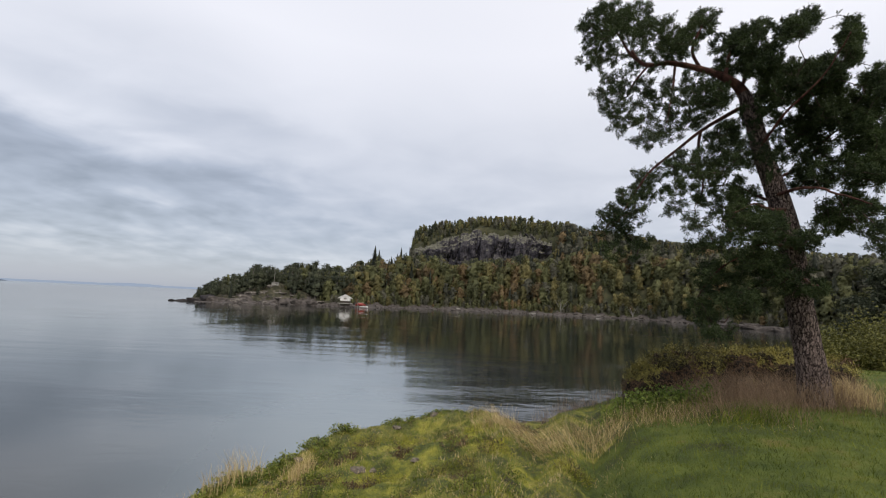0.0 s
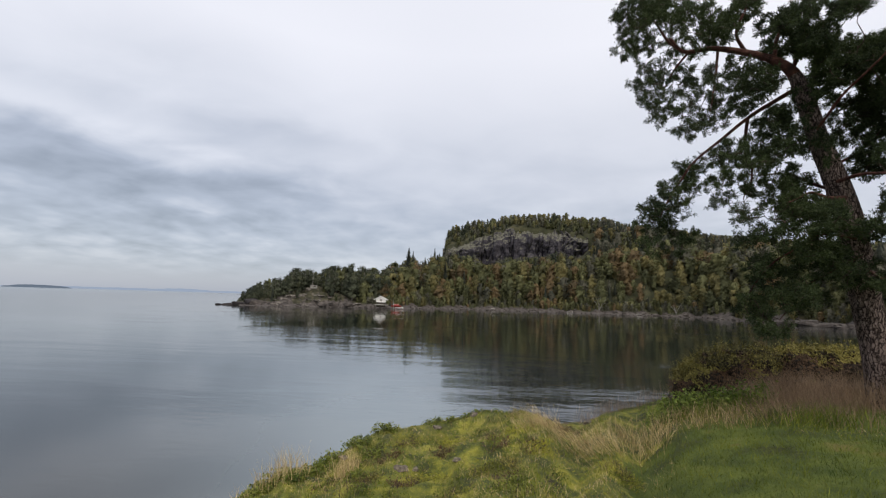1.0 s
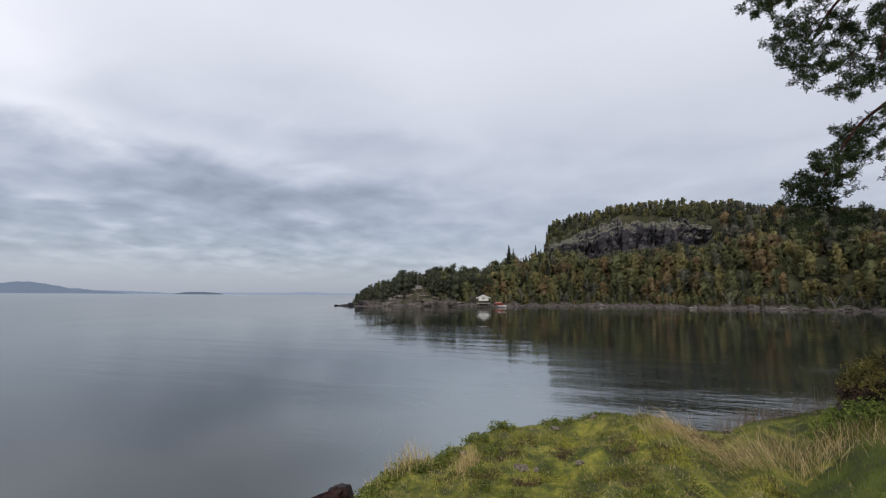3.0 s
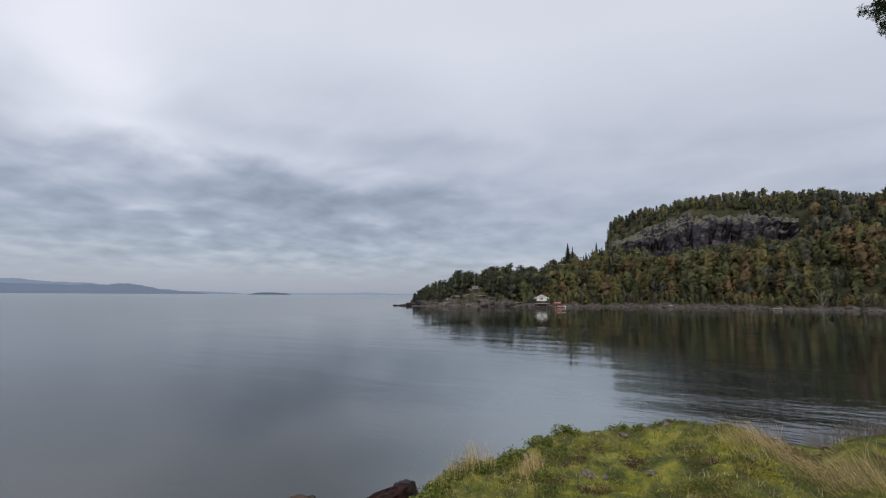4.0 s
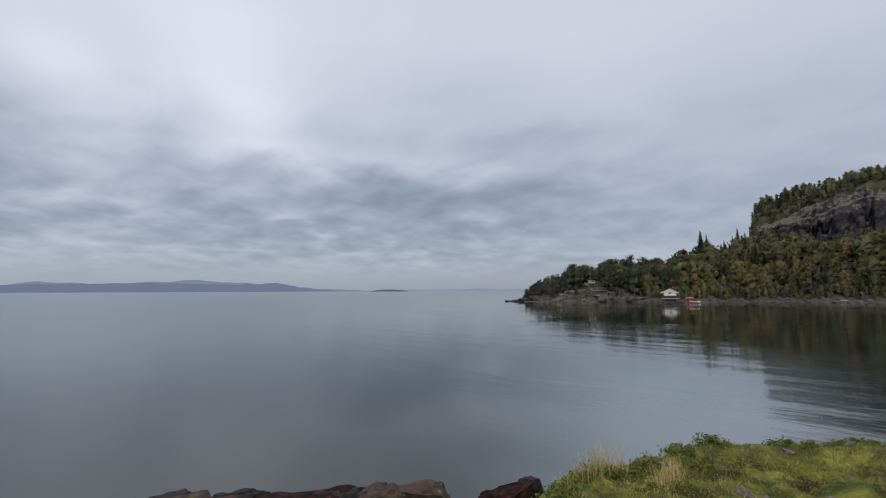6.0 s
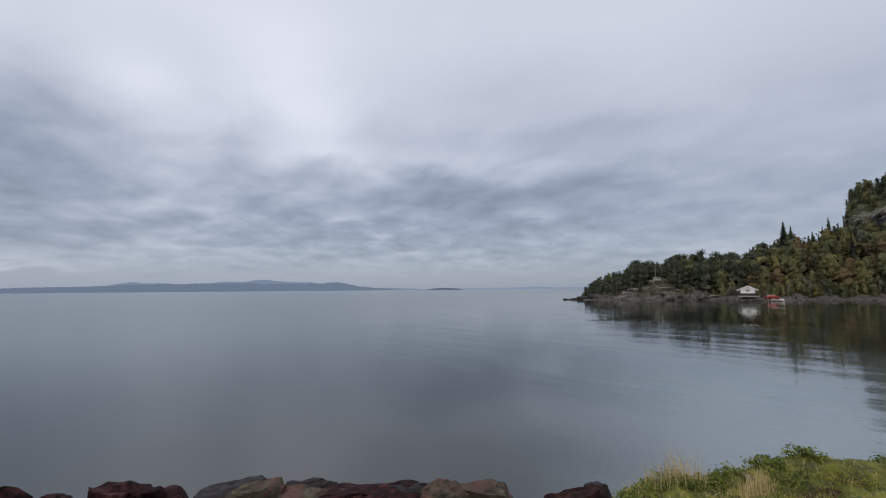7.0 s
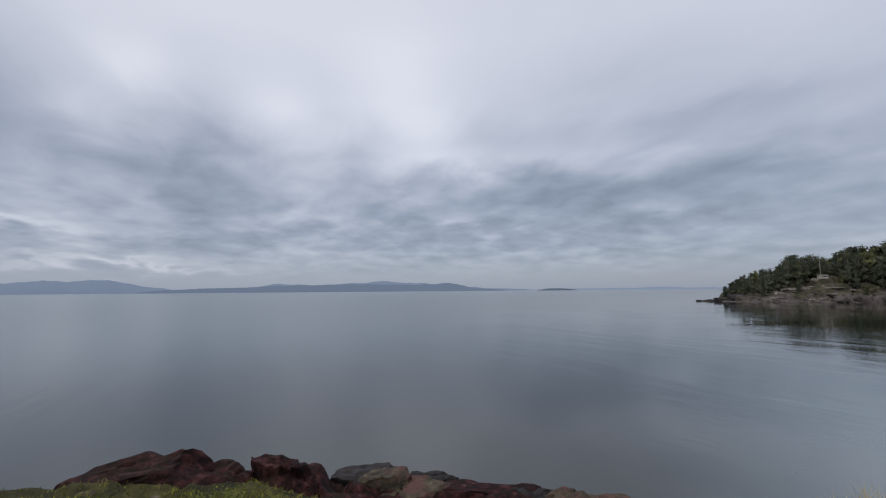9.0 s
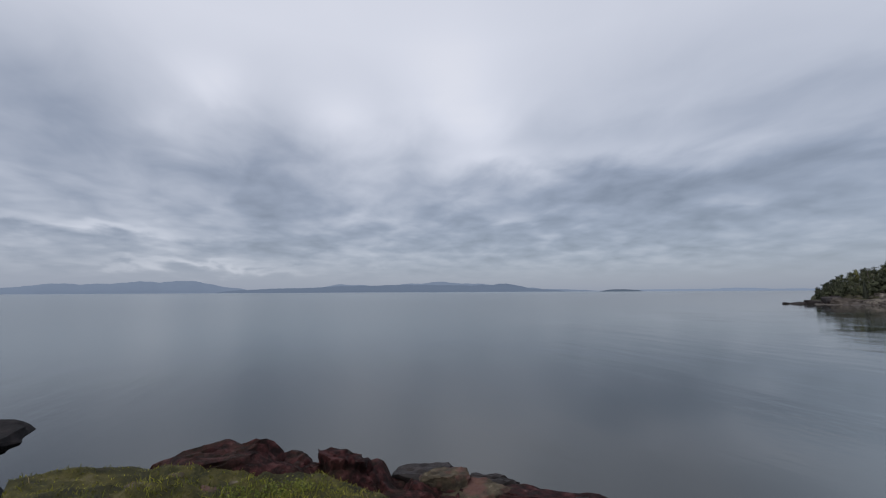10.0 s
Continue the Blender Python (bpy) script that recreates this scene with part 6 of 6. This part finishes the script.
def build_boathouse():
    x, y = polar(13.2, 143.0)
    house = new("boathouse")
    house.matrix_basis = pose(x, y, 1.1, 0, 0, 10)
    part("wall", prism([(-1.6, 1.0), (1.6, 1.0), (1.6, 2.06), (0, 2.86), (-1.6, 2.06)], 4.6), M_WHITE, house, "white-painted boarded wall")
    part("foundation", prism([(-1.5, -0.6), (1.5, -0.6), (1.5, 1.0), (-1.5, 1.0)], 4.3), M_DARKWOOD, house, "dark open foundation")
    for s in (-1, 1):
        bm = prism([(0, 3.02), (s * 2.3, 1.88), (s * 2.3, 1.76), (0, 2.88)], 5.3)
        part("roof_slope", bm, M_GREYROOF, house, "pale grey felt roof")
        bm = prism([(0, 3.12), (s * 2.35, 1.94), (s * 2.35, 1.70), (0, 2.87)], 0.08)
        bmesh.ops.translate(bm, verts=bm.verts, vec=(0, -2.68, 0))
        part("bargeboard", bm, M_WHITE, house)
    for k in range(9):
        boxed("board", M_WHITE, house, -1.44 + k * 0.36, -2.32, 1.5, 0.06, 0.05, 1.0, bevel=0.0)
    hatch = boxed("hatch", M_GREYWOOD, house, 0, -2.33, 1.75, 0.9, 0.07, 0.62)
    for sx in (-0.5, 0.5):
        boxed("hatch_frame", M_WHITE, hatch, sx, -2.36, 1.75, 0.08, 0.10, 0.76)
    boxed("hatch_handle", M_DARKWOOD, hatch, 0.3, -2.40, 1.75, 0.05, 0.05, 0.16, bevel=0.01)
    boxed("deck", M_GREYWOOD, house, 0.2, -3.6, 0.18, 4.6, 2.4, 0.18, label="weathered landing deck")
    for sx in (-1.9, 0.2, 2.2):
        boxed("deck_post", M_DARKWOOD, house, sx, -4.5, -0.7, 0.18, 0.18, 1.8)
    tagged(house, "small white gabled boathouse with pale roof by the far shore", "boathouse")


def hull_mesh(length, width, depth, name, mat):
    """An open boat hull of ribs and planks."""
    st, ring = 15, 9
    v = []
    for i in range(st):
        t = i / (st - 1)
        w = width / 2 * (np.sin(np.pi * min(0.16 + t * 0.84, 1.0)) ** 0.55) * (1 if t > 0.02 else 0.75)
        rise = depth * (0.85 + 0.5 * (t - 0.45) ** 2)
        for j in range(ring):
            s = -1 + 2 * j / (ring - 1)
            v.append((w * s, (t - 0.5) * length, rise * abs(s) ** 2.2))
        for j in range(ring):
            s = 1 - 2 * j / (ring - 1)
            v.append((w * s * 0.92, (t - 0.5) * length * 0.98, rise * abs(s) ** 2.2 + 0.05))
    return mesh_from(name, v, grid_faces(st, ring * 2, True), [mat], smooth=True)


def build_boats():
    x, y = polar(11.15, 141.5)
    boat = new("dinghy")
    boat.matrix_basis = pose(x + 1.2, y - 1.0, 0.10, 0, 4, 70) @ Matrix.Diagonal((0.85, 0.85, 0.85, 1))
    child("hull", hull_mesh(3.6, 1.5, 0.6, "hull", M_WHITE), boat, "white hull")
    for k in (-0.7, 0.5):
        boxed("thwart", M_GREYWOOD, boat, 0, k, 0.42, 1.15, 0.25, 0.04)
    boxed("stripe", M_REDPAINT, boat, 0.0, 0.0, 0.06, 0.5, 3.0, 0.10, label="red keel stripe")
    tagged(boat, "small white dinghy drawn up beside the boathouse", "boat", "boats by the boathouse")
    red = new("motorboat")
    red.matrix_basis = pose(x - 0.3, y + 1.2, 0.55, 0, 0, 80) @ Matrix.Diagonal((0.8, 0.8, 0.8, 1))
    child("hull", hull_mesh(4.4, 1.7, 0.8, "hull", M_REDPAINT), red, "red hull")
    part("cover", prism([(-0.8, 0.75), (0.8, 0.75), (0.45, 1.25), (-0.45, 1.25)], 2.4), M_REDPAINT, red, "red cover")
    boxed("rail", M_WHITE, red, 0, 0, 1.3, 0.95, 2.5, 0.07)
    engine = boxed("outboard_engine", M_DARKWOOD, red, 0, -2.35, 0.85, 0.34, 0.4, 0.5, label="dark outboard engine")
    boxed("engine_leg", M_GREYWOOD, engine, 0, -2.42, 0.3, 0.12, 0.18, 0.8)
    for s in (-1.3, 1.3):
        boxed("support", M_DARKWOOD, red, 0, s, -0.05, 1.2, 0.2, 0.5)
    tagged(red, "red motorboat on a cradle beside the boathouse", "boat", "boats by the boathouse")
    px, py = polar(11.55, 142.5)
    mast = new("mooring_mast")
    mast.location = (px, py, float(land_height(px, py)) - 0.2)
    v, f = tube_arrays([(0, 0, -0.5), (0.05, 0, 2.2), (-0.05, 0, 4.6)], [0.10, 0.085, 0.05], 10)
    child("pole", mesh_from("pole", v, f, [M_GREYWOOD], smooth=True), mast)
    boxed("cleat", M_DARKWOOD, mast, 0, 0, 1.2, 0.4, 0.06, 0.06)
    tagged(mast, "slender grey wooden pole beside the boats", "pole")


def build_flagpole():
    x, y = polar(22.3, 159.0)
    gz = float(land_height(x, y))
    pole = new("flagpole")
    pole.location = (x, y, gz)
    v, f = tube_arrays([(0, 0, -0.4), (0, 0, 3), (0, 0, 13.1 - gz)], [0.075, 0.065, 0.035], 12)
    child("pole", mesh_from("pole", v, f, [M_GREYWOOD], smooth=True), pole)
    bm = bmesh.new()
    bmesh.ops.create_uvsphere(bm, u_segments=12, v_segments=8, radius=0.10, matrix=Matrix.Translation((0, 0, 13.15 - gz)))
    part("finial", bm, M_GREYWOOD, pole)
    boxed("bracket", M_GREYWOOD, pole, 0, 0, 0.5, 0.4, 0.4, 1.1)
    tagged(pole, "tall pale grey flagpole without a flag on the headland", "flagpole")
    hx, hy = polar(22.15, 157.5)
    hut = new("pavilion")
    hz = float(land_height(hx, hy))
    hut.matrix_basis = pose(hx, hy, hz + 0.2, 0, 0, 22)
    boxed("wall", M_GREYWOOD, hut, 0, 0, 0.1, 2.3, 1.8, 1.0, label="grey boarded wall")
    boxed("roof", M_GREYWOOD, hut, 0, 0, 0.68, 2.7, 2.2, 0.12, label="pale flat roof")
    window = boxed("window", M_DARKWOOD, hut, 0.4, -0.9, 0.25, 0.8, 0.08, 0.4)
    for sz in (0.03, 0.47):
        boxed("window_frame", M_WHITE, window, 0.4, -0.93, sz, 0.92, 0.08, 0.06)
    tagged(hut, "small grey flat-roofed hut beside the flagpole", "hut")


build_boathouse()
build_boats()
build_flagpole()
for k, (az, d, top, size, mat, label) in enumerate([
    (32.4, 147, 0.55, (4.6, 2.6, 3.0), M_WETROCK, "low dark skerry off the headland"), (33.0, 147, 0.3, (2.2, 1.6, 2.4), M_WETROCK, "low dark skerry off the headland"),
    (29.4, 147, 1.9, (5.5, 4, 6.0), M_WETROCK, "dark bare rock at the tip of the headland"), (30.7, 147, 1.0, (5.0, 3, 4.0), M_WETROCK, "dark bare rock at the tip of the headland"), (28.4, 145, 1.6, (6, 3, 4.0), M_BEACH, "grey-brown rock slab on the headland shore"),
    
    (19.6, 145.5, 1.7, (4, 2, 2.2), M_BEACH, "grey-brown rock slab on the headland shore"), (17.4, 146, 1.5, (3.5, 2, 2), M_BEACH, "grey-brown rock slab on the headland shore"), (21.0, 144.5, 1.6, (3.4, 2, 2), M_BEACH, "grey-brown rock slab on the headland shore"),
    (-34.5, 138, 1.0, (6, 3, 2.4), M_BEACH, "pale rock outcrop on the inner shore"), (-36.2, 135, 1.5, (5, 3, 2.6), M_BEACH, "pale rock outcrop on the inner shore"), (-37.8, 131, 1.0, (6, 3, 2.4), M_BEACH, "pale rock outcrop on the inner shore"), (-39.6, 126, 1.1, (5, 3, 2.4), M_BEACH, "pale rock outcrop on the inner shore")]):
    boulder(az, d, top, size, mat, 700 + k, label, 0, name="rock_slab", group="rocks of the far shore")


M_LEDGE = material("pale_ledge", [(0.3, (0.05, 0.042, 0.036)), (0.5, (0.13, 0.115, 0.10)), (0.7, (0.30, 0.27, 0.235))], 1.2, 10, 0.85, 0.8, 3, coords="Position")
rng_s = np.random.default_rng(15)
for k in range(18):
    az = rng_s.uniform(16.0, 28.5)
    d = float(np.interp(az, LAND_AZ, LAND_SHORE)) + rng_s.uniform(1.5, 9.5)
    px, py = polar(az, d)
    w = rng_s.uniform(1.4, 3.8)
    boulder(az, d, float(land_height(px, py)) + 0.30, (w, w * 0.5, w * 0.20), M_LEDGE, 730 + k, "grey-brown rock slab on the headland shore", rng_s.uniform(-40, 40), name="rock_slab", group="rocks of the far shore")


# a pale rib of rock climbs the bluff from the water to the hut
for k in range(9):
    t = k / 8
    az = 26.8 - 4.2 * t
    d = float(np.interp(az, LAND_AZ, LAND_SHORE)) + 3.5 + 11 * t
    px, py = polar(az, d)
    boulder(az, d, float(land_height(px, py)) + 0.55, (2.6, 1.2, 1.3), M_LEDGE, 760 + k, "long pale rib of rock climbing the bluff", -12, name="rock_slab", group="rocks of the far shore")


def shore_stones():
    """Loose stones and pale driftwood strewn along the far waterline."""
    rng = np.random.default_rng(77)
    heap = Heap()
    bm = bmesh.new()
    bmesh.ops.create_icosphere(bm, subdivisions=1, radius=1.0)
    bm.verts.index_update()
    base = np.array([v.co for v in bm.verts])
    tri = np.array([[v.index for v in f.verts] for f in bm.faces])
    bm.free()
    for _ in range(520):
        a = rng.uniform(-42, 30)
        d = np.interp(a, LAND_AZ, LAND_SHORE) + rng.uniform(-1.5, 5.5)
        x, y = polar(a, d)
        z = float(land_height(x, y))
        s = rng.uniform(0.12, 0.5) * (1.8 if rng.random() < 0.08 else 1)
        v = base * (1 + rng.normal(0, 0.16, (len(base), 1))) * s * [1.3, 1, 0.7] + [x, y, max(z, -0.1) + 0.1 * s]
        heap.add(v, tri)
    tagged(new("shore_stones", heap.mesh("shore_stones", [M_BEACH])), "loose pale stones along the far waterline", "stones", kind="stuff")


shore_stones()


def bare_shrub(az, dist, h, seed):
    """A leafless pale shrub that forks from the ground."""
    rng = np.random.default_rng(seed)
    x, y = polar(az, dist)
    ob = new("bare_shrub")
    ob.location = (x, y, float(land_height(x, y)) - 0.1)
    for _ in range(13):
        a, out = rng.uniform(0, 2 * np.pi), rng.uniform(0.15, 0.6) * h
        tip = np.array([np.cos(a) * out, np.sin(a) * out, h * rng.uniform(0.6, 1.0)])
        v, f = tube_arrays(curve([(0, 0, 0), tip * [0.35, 0.35, 0.5], tip], 6), np.linspace(0.07, 0.02, 6), 5)
        child("stem", mesh_from("stem", v, f, [M_GREYWOOD]), ob)
    tagged(ob, "leafless pale grey shrub on the far beach", "shrub")


def driftwood(az, dist, length, turn):
    x, y = polar(az, dist)
    ob = new("driftwood_log")
    ob.matrix_basis = pose(x, y, float(land_height(x, y)) + 0.12, 0, 0, turn)
    v, f = tube_arrays(curve([(-length / 2, 0, 0), (0, 0.15, 0.05), (length / 2, 0, 0)], 8), np.linspace(0.2, 0.11, 8), 9)
    child("log", mesh_from("log", v, f, [M_GREYWOOD], smooth=True), ob)
    v, f = tube_arrays([(length * 0.2, 0, 0.1), (length * 0.3, 0.3, 0.55)], [0.07, 0.03], 6)
    child("branch_stub", mesh_from("branch_stub", v, f, [M_GREYWOOD]), ob)
    tagged(ob, "bleached driftwood log on the far beach", "driftwood", "driftwood on the far beach")


bare_shrub(-15.8, 173.5, 5.5, 61)
bare_shrub(-24.5, 177, 4.0, 62)
driftwood(-12.3, 169.5, 3.4, 20)
driftwood(-20.6, 172.5, 2.6, -8)
driftwood(-2.0, 166.5, 2.4, 5)
